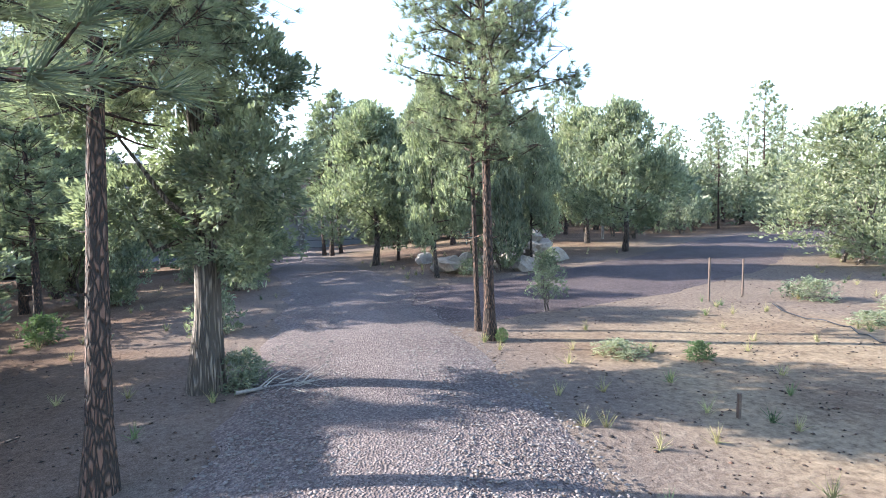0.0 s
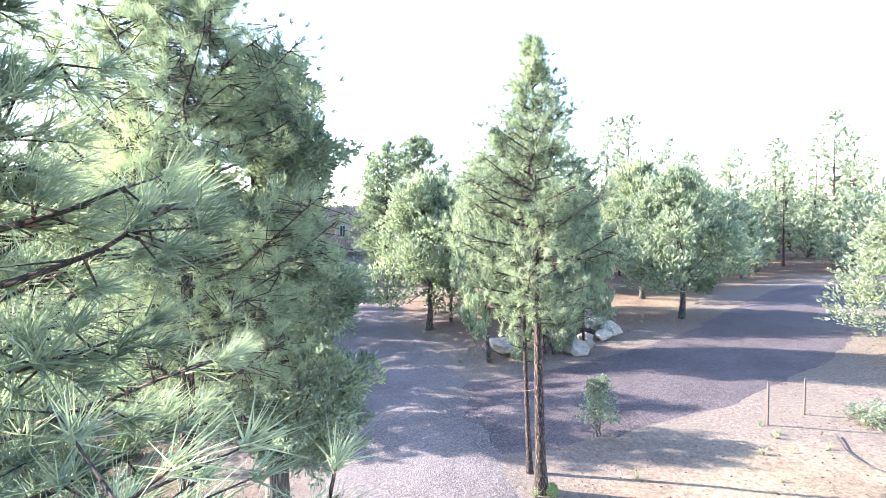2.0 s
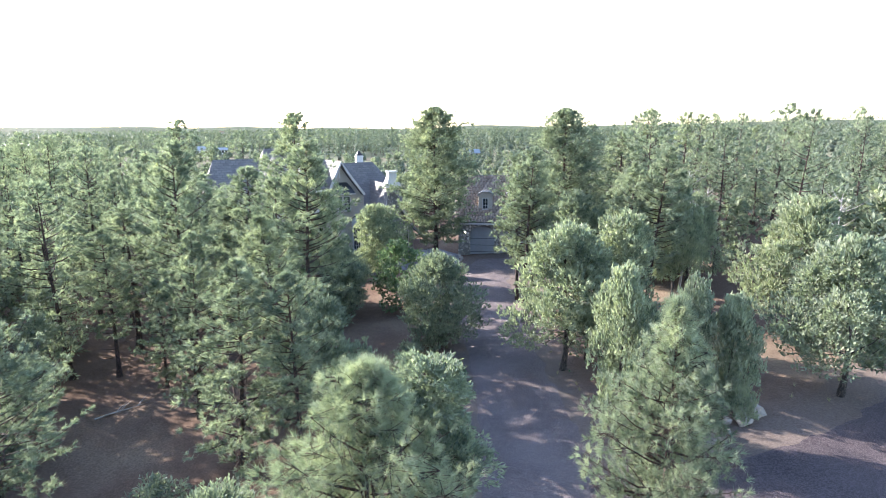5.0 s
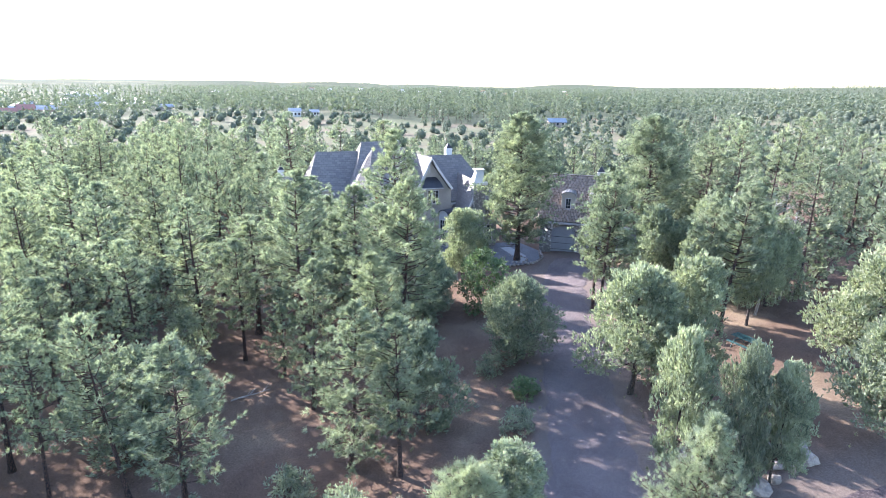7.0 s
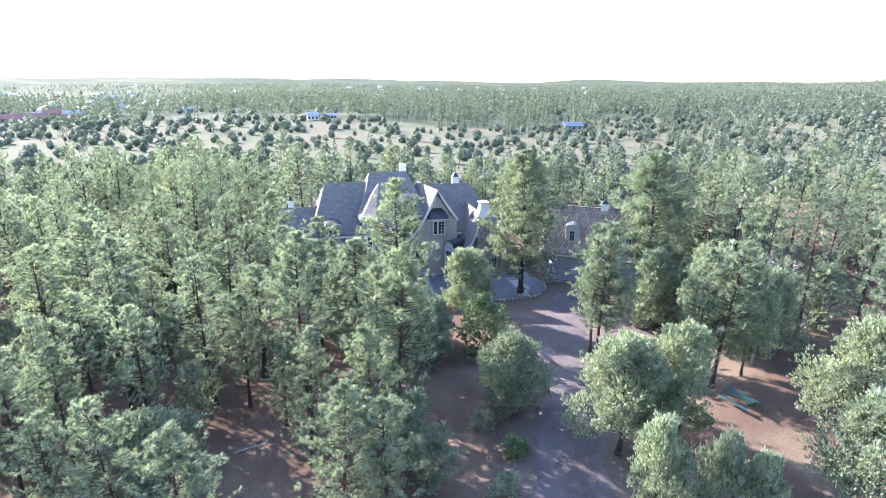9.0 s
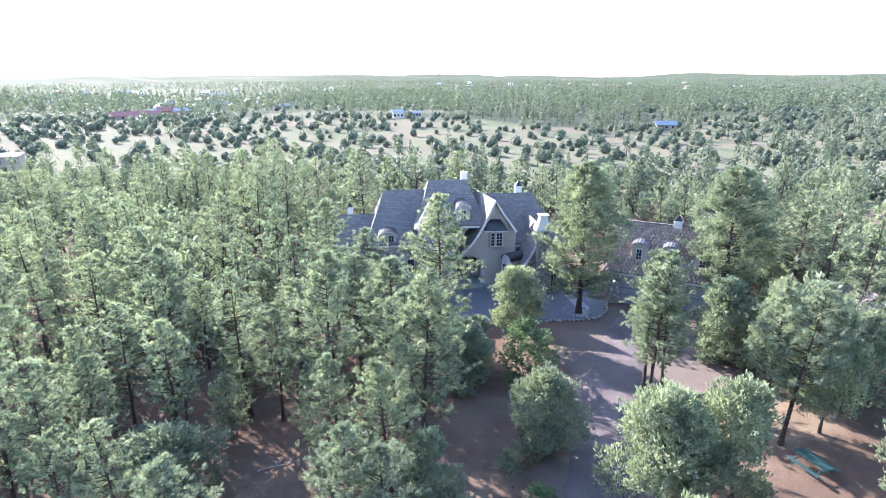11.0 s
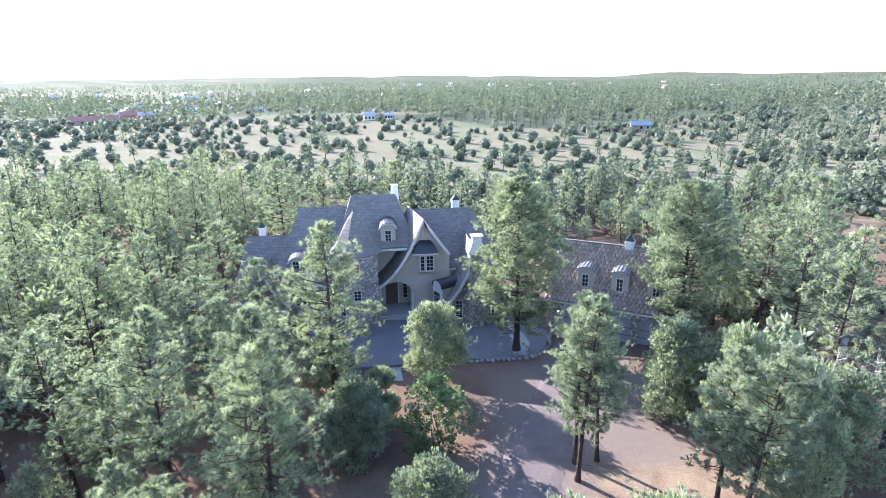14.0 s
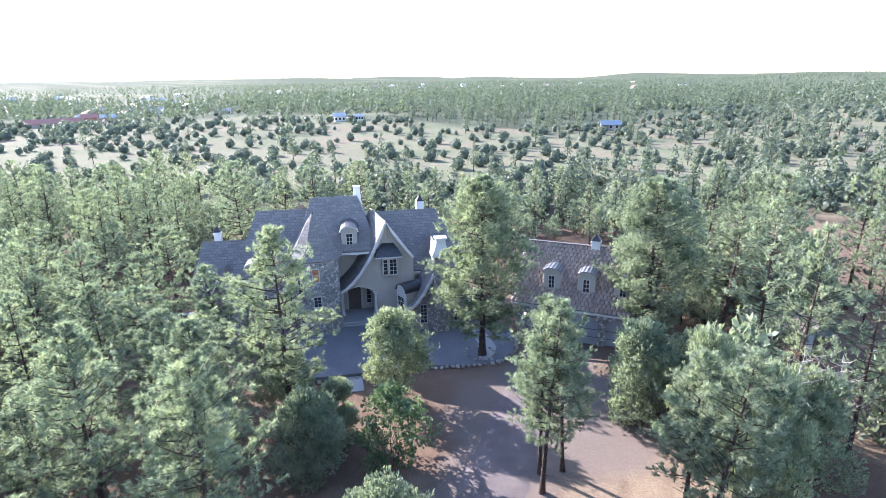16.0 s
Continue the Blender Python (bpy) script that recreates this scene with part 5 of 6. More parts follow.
for (a0, b0, z0), (a1, b1, z1) in zip(BELL, BELL[1:]):
    q0 = [(4.05 + s * a0, -3.52 + t * b0, z0) for s, t in ((-1, -1), (1, -1), (1, 1), (-1, 1))]
    q1 = [(4.05 + s * a1, -3.52 + t * b1, z1) for s, t in ((-1, -1), (1, -1), (1, 1), (-1, 1))]
    polys += [[q0[i], q0[(i + 1) % 4], q1[(i + 1) % 4], q1[i]] for i in range(4)]
skin("chimney_bell", polys, WHITE, ch, 0.05, "white flared chimney top", False)
box("chimney_cap", (3.5, -4.0, 8.14), (4.6, -3.04, 8.24), WHITE, ch)
# arched doorway dormer in the swept side of that wing
T = Matrix.Translation((1.25, -1.7, 0)) @ Matrix.Rotation(radians(-62), 4, "Z")
dr = upright("door_dormer", arched(0, 0.72, BASE, 2.75, 0.62), -0.75, 1.2, STUCCO, house, "arched garden doorway dormer")
dr.matrix_local = T
upright("arch_trim", arched(0, 0.80, BASE, 2.75, 0.70), -0.80, -0.72, TRIM, dr)
barrel("dormer_roof", 0, -0.9, 1.9, 2.72, 0.76, 0.80, DARK_METAL, dr)
window(dr, 0, -0.84, -0.6, 0.95, 2.9, 3, 6)

lantern_chimney("chimney", -16.75, 5.9, 5.5, 7.45, 0.32, house)
lantern_chimney("chimney", 3.55, 6.4, 7.6, 9.45, 0.38, house)
cm = frustum("chimney", -2.85, 8.3, 8.0, 10.85, 0.80, 0.46, 4, WHITE, house, "white rendered chimney tapering upward", math.pi / 4)
frustum("chimney_cap", -2.85, 8.3, 10.85, 10.95, 0.52, 0.52, 4, WHITE, cm, "", math.pi / 4)


def wall_lamp(name, u, v, z, parent):
    lamp = box(name, (u - 0.09, v - 0.16, z), (u + 0.09, v, z + 0.34), DARK_METAL, parent, "lit wall lantern", 0.02)
    box("lantern_glass", (u - 0.065, v - 0.175, z + 0.06), (u + 0.065, v - 0.02, z + 0.27), LAMP, lamp, "glowing lantern glass", 0)
    return lamp


LAMP = bpy.data.materials.new("lamp_glass")
LAMP.use_nodes = True
LAMP.node_tree.nodes["Principled BSDF"].inputs["Emission Color"].default_value = (1, 0.82, 0.6, 1)
LAMP.node_tree.nodes["Principled BSDF"].inputs["Emission Strength"].default_value = 4.0
wall_lamp("wall_lantern", -5.45, -0.27, 1.2, house)

# ---- the garage ----
garage = holder("garage", pose(*GARAGE_O, 0, 0, GARAGE_TURN), "stone garage with brown tiled roof and three curved dormers", "garage")
GB, GE, GR = -1.2, 2.95, 7.45
LONG, DEEP = 10.7, 7.0
doors = ((2.55, 1.3), (5.75, 1.3), (8.95, 1.3), (11.9, 0.0))
outline = [(0, GB), (0, GE - 0.1), (LONG, GE - 0.1), (LONG, GB)]
for c, half in reversed(doors[:3]):
    outline += [(c + half, GB), (c + half, 1.55)] + [(c + half * math.cos(math.pi * i / 10), 1.55 + 0.75 * math.sin(math.pi * i / 10)) for i in range(1, 10)] + [(c - half, 1.55), (c - half, GB)]
upright("front_wall", outline, 0, 0.45, STONE, garage, "rubble stone front with arched bays")
box("side_wall", (0, 0.45, GB), (0.4, DEEP, GE - 0.1), STONE, garage, "", 0)
box("side_wall", (LONG - 0.4, 0.45, GB), (LONG, DEEP, GE - 0.1), STONE, garage, "", 0)
box("back_wall", (0.4, DEEP - 0.4, GB), (LONG - 0.4, DEEP, GE - 0.1), STONE, garage, "", 0)
for x in (0.0, LONG - 0.3):
    v = [(x + dx, y, z) for dx in (0, 0.3) for y, z in ((0.1, GE - 0.1), (DEEP - 0.1, GE - 0.1), (DEEP / 2, GR - 0.35))]
    solid("gable_end", v, [(0, 1, 2), (3, 5, 4), (0, 3, 4, 1), (1, 4, 5, 2), (2, 5, 3, 0)], STUCCO, garage)
for c, half in doors[:3]:
    d = upright("garage_door", arched(c, half, GB, 1.55, 0.75, 10), 0.30, 0.40, GARAGE_WOOD, garage, "grey panelled arched garage door")
    for k in range(1, 4):
        box("panel_groove", (c - half, 0.285, GB + 0.72 * k), (c + half, 0.302, GB + 0.72 * k + 0.04), DARK_METAL, d, "", 0)
skin("roof_deck", [[(-0.5, -0.45, GE - 0.12), (LONG + 0.5, -0.45, GE - 0.12), (LONG + 0.5, DEEP / 2, GR - 0.12), (-0.5, DEEP / 2, GR - 0.12)],
                   [(LONG + 0.5, DEEP + 0.45, GE - 0.12), (-0.5, DEEP + 0.45, GE - 0.12), (-0.5, DEEP / 2, GR - 0.12), (LONG + 0.5, DEEP / 2, GR - 0.12)]], SLATE, garage, 0.1, "grey roof deck")
box("eaves_board", (-0.5, -0.52, GE - 0.36), (LONG + 0.5, -0.42, GE - 0.16), TRIM, garage)
box("ridge_cap", (-0.5, DEEP / 2 - 0.16, GR - 0.04), (LONG + 0.5, DEEP / 2 + 0.16, GR + 0.02), SLATE, garage)


def tile_field():
    """Overlapping flat tiles on the front slope, each a little uneven."""
    rng = random.Random(9)
    run, rise = DEEP / 2 + 0.45, GR - GE
    length = math.hypot(run, rise)
    along_y, along_z = run / length, rise / length
    n, wide = 15, 0.36
    courses = length / n
    vs, fs = [], []
    for i in range(n):
        x = -0.5 + 0.5 * wide * (i % 2)
        while x < LONG + 0.15:
            s0, s1 = i * courses + rng.uniform(-0.015, 0.015), (i + 1) * courses + 0.03
            k = len(vs)
            up = rng.uniform(0.0, 0.03)
            for s, lift in ((s0, 0.10 + up), (s1, 0.0)):
                for t, xx in ((0.0, x + 0.02), (-0.055, x + 0.42 * wide), (0.0, x + wide - 0.02), (0.05, x + wide - 0.02), (0.05, x + 0.02)):
                    h = lift - t
                    vs.append((xx, -0.45 + s * along_y - h * along_z, GE - 0.1 + s * along_z + h * along_y))
            fs += [tuple(k + j for j in f) for f in ((0, 1, 6, 5), (1, 2, 7, 6), (2, 3, 8, 7), (4, 0, 5, 9), (3, 4, 9, 8), (0, 4, 3, 1))]
            x += wide
    me = fast_mesh("roof_tiles", vs, fs)
    me.materials.append(TILES)
    ob = hang(new("roof_tiles", me), garage)
    tagged(ob, "brown flat roof tiles with paler worn faces", kind="stuff")


def tiles_material():
    m, nt, p, link = nodes_of("brown_roof_tiles")
    geo = nt.nodes.new("ShaderNodeNewGeometry")
    c = ramp(nt, geo.outputs["Random Per Island"], [(0, (0.19, 0.135, 0.11)), (0.5, (0.25, 0.185, 0.15)), (1, (0.33, 0.255, 0.215))])
    c = blend(nt, 0.35, c, ramp(nt, noise_node(nt, place_of(nt, False), 9, 6), [(0.3, (0.16, 0.12, 0.10)), (0.7, (0.45, 0.37, 0.32))]))
    link(c, p.inputs["Base Color"])
    p.inputs["Roughness"].default_value = 0.8
    return m


TILES = tiles_material()
tile_field()
for c in (2.8, 5.75, 8.75):
    dd = box("dormer", (c - 0.74, 0.62, 3.75), (c + 0.74, 2.9, 5.5), STUCCO, garage, "stucco dormer with curved metal roof", 0.02)
    upright("dormer_arch", arched(c, 0.74, 5.45, 5.5, 0.38), 0.62, 0.8, STUCCO, dd)
    barrel("dormer_roof", c, 0.42, 3.6, 5.5, 0.76, 0.52, ZINC, dd)
    for k in range(7):
        a = math.pi * (-0.5 + (k + 0.5) / 7) * 0.80
        x, z = c + 0.88 * math.sin(a), 5.5 + 0.52 * math.cos(a)
        # right-hand seams dark metal: shade on that side of the curve put into colour
        box("seam", (x - 0.018, 0.46, z), (x + 0.018, 3.3, z + 0.05), ZINC if k < 4 else DARK_METAL, dd, "", 0)
    window(dd, c, 0.59, 4.15, 0.48, 1.10, 2, 3)
gc = lantern_chimney("chimney", 5.95, 3.6, 6.4, 7.95, 0.38, garage)
wall_lamp("wall_lantern", 0.72, 0.0, 1.55, garage)


# ---- round the house ----
patch("court", [(-34.5, 40.8), (-31.5, 39.2), (-28.6, 40.4), (-25.6, 43.4), (-23.2, 46.4), (-21.0, 47.9), (-18.6, 49.7), (-17.5, 51.3), (-17.4, 53.2), (-18.6, 55.9), (-21.8, 58.0), (-29.0, 52.0), (-38.5, 44.5)],
      PAVING, "grey fine gravel forecourt edged with stones", "forecourt", 0.03)
patch("path", [(-30.6, 48.6), (-31.8, 47.5), (-27.4, 42.6), (-25.3, 40.6), (-24.0, 41.8), (-26.2, 43.8)], CONCRETE, "pale concrete walk leading to the porch steps", "path", 0.06)
patch("path", [(-21.9, 55.6), (-22.6, 54.6), (-20.1, 52.4), (-19.0, 50.3), (-18.0, 50.9), (-19.0, 53.2)], CONCRETE, "pale concrete walk curving past the large pine", "path", 0.06)


def stone_mesh(seed, flat=0.75):
    """A rough boulder about one metre across."""
    bm = bmesh.new()
    bmesh.ops.create_icosphere(bm, subdivisions=2, radius=0.5)
    r = random.Random(seed)
    off = Vector((r.uniform(0, 50), r.uniform(0, 50), r.uniform(0, 50)))
    for v in bm.verts:
        n = v.co.normalized()
        v.co *= 1 + 0.55 * noise.noise(n * 1.3 + off) + 0.18 * noise.noise(n * 4 + off)
        v.co.z *= flat
    me = bpy.data.meshes.new("rock")
    bm.to_mesh(me)
    bm.free()
    me.materials.append(ROCK)
    return me


STONES = [stone_mesh(k, 0.6 + 0.08 * k) for k in range(5)]
pick = random.Random(21)


def stone(name, x, y, size, label, group, lift=0.0):
    ob = new(name, STONES[pick.randrange(5)])
    ob.matrix_world = pose(x, y, lie(x, y) + 0.22 * size + lift, pick.uniform(-15, 15), pick.uniform(-15, 15), pick.uniform(0, 360)) @ Matrix.Diagonal((size, size * pick.uniform(0.7, 1.1), size * pick.uniform(0.8, 1.1), 1))
    return tagged(ob, label, "rock", group)


for k, q in enumerate(along([(-28.6, 40.2), (-25.4, 43.2), (-23.0, 46.2), (-20.9, 47.7), (-18.5, 49.5), (-17.3, 51.2), (-17.2, 53.2), (-18.4, 55.7)], 0.42)):
    stone("edging_stone", q.x + pick.uniform(-0.06, 0.06), q.y + pick.uniform(-0.06, 0.06), pick.uniform(0.26, 0.42), "pale rounded stone edging the forecourt", "edging stones", 0.03)
for k in range(14):
    a = k * 0.449
    stone("edging_stone", -19.6 + 1.35 * math.cos(a), 51.4 + 1.2 * math.sin(a), pick.uniform(0.25, 0.4), "pale stone ringing the large pine", "stones round the pine", 0.1)
for k in range(16):
    a = k * 0.393
    stone("edging_stone", -30.7 + 1.9 * math.cos(a), 43.4 + 1.5 * math.sin(a), pick.uniform(0.28, 0.45), "brown stone ringing the planted bed", "stones round the bed", 0.1)
patch("planting_bed", [(-30.7 + 1.8 * math.cos(k * 0.524), 43.4 + 1.4 * math.sin(k * 0.524)) for k in range(12)], GROUND, "round planted bed of bare soil in the forecourt", "flower bed", 0.10)


def pot(x, y, z):
    p = holder("flower_pot", pose(x, y, z), "pale round stone planter by the porch steps", "planter", "planters by the steps")
    prof = [(0.0, 0.0), (0.20, 0.0), (0.22, 0.05), (0.13, 0.12), (0.27, 0.42), (0.30, 0.55), (0.26, 0.55), (0.22, 0.45), (0.0, 0.44)]
    vs = [(r * math.cos(a), r * math.sin(a), zz) for r, zz in prof for a in (i * math.pi / 6 for i in range(12))]
    fs = [(12 * j + i, 12 * j + (i + 1) % 12, 12 * j + 12 + (i + 1) % 12, 12 * j + 12 + i) for j in range(len(prof) - 1) for i in range(12)]
    solid("bowl", vs, fs, TRIM, p)
    return p


for u in (-5.6, -1.3):
    x, y = house_world(u, -1.9)
    pot(x, y, -0.95)


def garden_wall(name, a, b, h, thick, material, cap, label):
    """A low wall with a coping between two places."""
    d = Vector((b[0] - a[0], b[1] - a[1], 0))
    z = min(lie(*a), lie(*b)) - 0.2
    w = holder(name, pose(a[0], a[1], z, 0, 0, math.degrees(math.atan2(d.y, d.x))), label, "garden wall")
    box("wall_body", (0, -thick / 2, 0), (d.length, thick / 2, h), material, w, "", 0.02)
    box("coping", (-0.08, -thick / 2 - 0.06, h), (d.length + 0.08, thick / 2 + 0.06, h + 0.10), cap, w, "pale coping", 0.02)
    return w


BRICK_RED = plain("red_brown_render", (0.20, 0.10, 0.075), (0.27, 0.145, 0.11), 0.8, 16, 0.9, 0.01)
garden_wall("courtyard_wall", (-51.5, 36.8), (-46.3, 41.0), 1.7, 0.35, BRICK_RED, TRIM, "red-brown courtyard wall with pale coping beside the house")
garden_wall("courtyard_wall", (-46.2, 41.2), (-43.6, 43.6), 1.7, 0.35, STONE, TRIM, "stone courtyard wall joining the house")
patch("terrace", [(-2.5, 69.5), (1.5, 66.0), (5.2, 67.4), (2.0, 71.5)], CONCRETE, "pale concrete terrace among the pines", "terrace", 0.05)


def tiled_shelter(x, y, turn):
    """A low open garden shelter with a small tiled roof."""
    s = holder("garden_shelter", pose(x, y, lie(x, y), 0, 0, turn), "low garden shelter with brown tiled roof and pale piers", "shelter")
    for px in (0.25, 4.75):
        box("pier", (px - 0.25, -0.25, -0.2), (px + 0.25, 0.25, 1.9), TRIM, s, "", 0.02)
    box("back_wall", (0.5, 0.05, -0.2), (4.5, 0.3, 1.7), STONE, s, "", 0.02)
    n = 0
    for i in range(6):
        for j in range(15):
            vs = []
            for dz in (0.0, 0.05):
                for yy, zz in ((-0.95 + 0.30 * i, 1.72 + 0.16 * i), (-0.95 + 0.30 * i + 0.34, 1.72 + 0.16 * i + 0.15)):
                    for xx in (-0.1 + 0.345 * j, -0.1 + 0.345 * j + 0.32):
                        vs.append((xx, yy, zz + dz))
            solid("roof_tile", vs, [(0, 2, 3, 1), (4, 5, 7, 6), (0, 1, 5, 4), (2, 6, 7, 3), (0, 4, 6, 2), (1, 3, 7, 5)], TILE, s)
    return s


tiled_shelter(0.0, 66.5, -50)


def picnic_table(x, y, turn):
    t = holder("picnic_table", pose(x, y, lie(x, y), 0, 0, turn), "teal steel picnic table with attached benches under the pines", "picnic table")
    for k in range(5):
        box("top_slat", (-1.0, -0.37 + 0.155 * k, 0.72), (1.0, -0.25 + 0.155 * k, 0.76), TEAL, t, "", 0.008)
    for s in (-1, 1):
        for k in range(2):
            y0 = s * (0.66 + 0.14 * k)
            box("bench_slat", (-1.0, y0 - 0.06, 0.43), (1.0, y0 + 0.06, 0.47), TEAL, t, "", 0.008)
    for u in (-0.7, 0.7):
        for s in (-1, 1):
            v, f = tubes([[(u, s * 0.25, 0.72, 0.025), (u, s * 0.72, 0.0, 0.025)]], 6)
            solid("leg", [tuple(q) for q in v], [tuple(q) for q in f], TEAL, t)
        box("crossbar", (u - 0.025, -0.8, 0.38), (u + 0.025, 0.8, 0.43), TEAL, t, "", 0.005)
    return t


picnic_table(2.4, 36.3, -32)

# ---- the clearing by the drive ----
heap = random.Random(8)
for x, y, size in ((0.35, 22.4, 1.15), (-0.1, 22.9, 0.8), (0.9, 23.0, 0.9), (-0.9, 26.4, 0.9), (1.6, 24.6, 0.8), (3.1, 22.0, 0.95), (3.7, 22.9, 0.6), (2.2, 23.2, 0.6)):
    stone("boulder", x, y, size, "pale angular boulder beside scrub oaks by the drive", "boulders beside the drive")
for ring, number, lift, reach in ((0, 9, 0.0, 1.35), (1, 6, 0.45, 0.75), (2, 3, 0.85, 0.3)):
    for k in range(number):
        az = 6.283 * (k + heap.uniform(-0.2, 0.2)) / number
        stone("boulder", 3.6 + reach * math.cos(az), 25.2 + reach * math.sin(az), heap.uniform(0.6, 0.95), "pale angular boulder of a heap beside the drive", "boulders beside the drive", lift)


def steel_post(x, y, h, label):
    """A studded T-section fence post with its anchor plate."""
    p = holder("fence_post", pose(x, y, lie(x, y) - 0.1, 1.5, -1, 30), label, "post", "fence posts")
    box("web", (-0.025, -0.004, 0), (0.025, 0.004, h + 0.1), POST, p, "", 0)
    box("flange", (-0.006, 0.0045, 0), (0.006, 0.04, h + 0.1), POST, p, "", 0)
    vs, fs = [], []
    for k in range(int(h / 0.09)):
        i = len(vs)
        vs += [(a, b, 0.2 + 0.09 * k + c) for a in (-0.012, 0.012) for b in (-0.012, -0.004) for c in (0, 0.03)]
        fs += [tuple(i + j for j in f) for f in BOX]
    tagged(solid("studs", vs, fs, POST, p), kind="stuff")
    return p


steel_post(7.0, 15.2, 1.15, "rusty steel fence post standing in bare dirt")
steel_post(8.3, 16.0, 1.0, "rusty steel fence post standing in bare dirt")
steel_post(3.6, 7.2, 0.3, "short rusty steel stake driven into the dirt")

line = along([(8.3, 14.6), (8.0, 13.4), (8.3, 12.2), (8.0, 11.0), (7.9, 9.6), (8.6, 8.0)], 0.35)
v, f = tubes([[(q.x, q.y, lie(q.x, q.y) + 0.05 + 0.03 * math.sin(3 * k), 0.013) for k, q in enumerate(line)]], 6)
me = fast_mesh("hose", v, f)
me.materials.append(DARK_METAL)
tagged(new("hose", me), "dark hose lying across the bare dirt", "hose")


def fallen_branch(x, y, turn, size, label):
    r = random.Random(int(x * 31 + y * 7))
    paths = [[(0, 0, 0.06, 0.035), (0.5, 0.05, 0.08, 0.03), (1.1, -0.05, 0.12, 0.022), (1.8, 0.1, 0.09, 0.01)]]
    for k in range(6):
        a, s = r.uniform(0.3, 1.6), r.choice((-1, 1))
        paths.append([(a, 0, 0.09, 0.014), (a + 0.2, s * 0.2, 0.18, 0.010), (a + 0.5, s * r.uniform(0.3, 0.6), r.uniform(0.05, 0.35), 0.004)])
    v, f = tubes(paths, 5)
    me = fast_mesh("fallen_branch", v, f)
    me.materials.append(GREY_WOOD)
    ob = new("fallen_branch", me)
    ob.matrix_world = pose(x, y, lie(x, y), 0, 0, turn) @ Matrix.Diagonal((size, size, size, 1))
    return tagged(ob, label, "branch")


fallen_branch(-2.9, 8.6, 20, 0.9, "bare grey branch lying by the juniper trunk")
fallen_branch(-2.6, 9.1, -40, 0.8, "bare grey branch lying beside the drive")
fallen_branch(-24.0, 17.5, 60, 1.3, "bare grey branch on the forest floor")

tree("oak", 2.65, 14.4, 1.6, 1.1, "tall pale-leaved sapling bush beside the drive")
tree("dull_bush", 9.8, 15.4, 0.6, 1.3)
tree("bush", 4.3, 9.8, 0.35, 0.5)
tree("dull_bush", 3.1, 10.2, 0.28, 1.0, "low grey-green weed patch on the dirt")
tree("bush", -9.3, 13.6, 0.75, 0.9)
tree("dull_bush", -3.0, 9.1, 0.6, 0.9, "dark green shrub at the foot of the juniper")
tree("dull_bush", -5.2, 13.4, 1.0, 1.2)
tree("bush", -8.6, 25.0, 1.1, 2.0, "bright yellow-green bush beside the drive")
tree("dull_bush", -7.6, 21.4, 1.5, 1.8)
tree("dull_bush", -11.5, 26.5, 1.4, 1.6)
tree("dull_bush", 1.1, 21.2, 0.7, 1.2, "low shrub growing among boulders")
tree("bush", 1.2, 11.4, 0.3, 0.3, "weed at the foot of the pine")
tree("dull_bush", 9.0, 12.2, 0.35, 0.9)
tree("dull_bush", 11.0, 14.0, 0.4, 1.0)
tree("dull_bush", -14.5, 12.5, 1.6, 2.2)
tree("dull_bush", -17.5, 9.5, 1.3, 1.8)


def snag(x, y, h, label):
    """A dead leafless tree with bare upward twigs."""
    r = random.Random(int(100 + x + y))
    paths = [[(0, 0, -0.1, 0.10), (0.05, 0, h * 0.5, 0.055), (0.1, 0.05, h, 0.01)]]
    for k in range(46):
        z, a, l = h * r.uniform(0.35, 0.95), r.uniform(0, 6.28), r.uniform(0.4, 1.6)
        c, s = math.cos(a), math.sin(a)
        paths.append([(0.05, 0, z, 0.03), (c * l * 0.5, s * l * 0.5, z + 0.25 * l, 0.016), (c * l, s * l, z + 0.7 * l, 0.004)])
    v, f = tubes(paths, 5)
    me = fast_mesh("dead_tree", v, f)
    me.materials.append(GREY_WOOD)
    ob = new("dead_tree", me)
    ob.matrix_world = pose(x, y, lie(x, y))
    return tagged(ob, label, "dead tree")


snag(4.5, 47.4, 7.2, "bare silver-grey dead tree among junipers")
snag(-1.0, 74.0, 13.5, "tall bare dead pine above the woods")
snag(10.9, 39.0, 7.9, "bare silver-grey dead tree at the wood's edge")


def grass_tufts():
    """Thin dry and green grass clumps strewn over the clearing."""
    rng = np.random.RandomState(3)
    P = []
    for _ in range(2600):
        x, y = rng.uniform(-14, 16), rng.uniform(3.5, 30)
        d = near_line(x, y, DRIVE_ROUGH)
        if d < 2.3 or near_line(x, y, LOOP_ROUGH) < 4.0:
            continue
        near = math.exp(-((x - 2.6) / 1.3) ** 2 - ((y - 8.2) / 2.2) ** 2)
        if rng.rand() < 0.16 + 0.8 * near or d < 3.1 and rng.rand() < 0.4:
            P.append((x, y, lie(x, y)))
    P = np.array(P)
    for name, mat, pick_these, size in (("dry_grass", DRY, P[::2], 0.22), ("green_grass", FRESH, P[1::5], 0.20)):
        v, f = needles(rng, pick_these, np.tile([0, 0, 1.0], (len(pick_these), 1)), 22, size, 0.012, 0.42)
        me = fast_mesh(name, v, f)
        me.materials.append(mat)
        tagged(new(name, me), "sparse dry pale grass on the dirt" if mat is DRY else "sparse green grass blades on the dirt", "grass", kind="stuff")


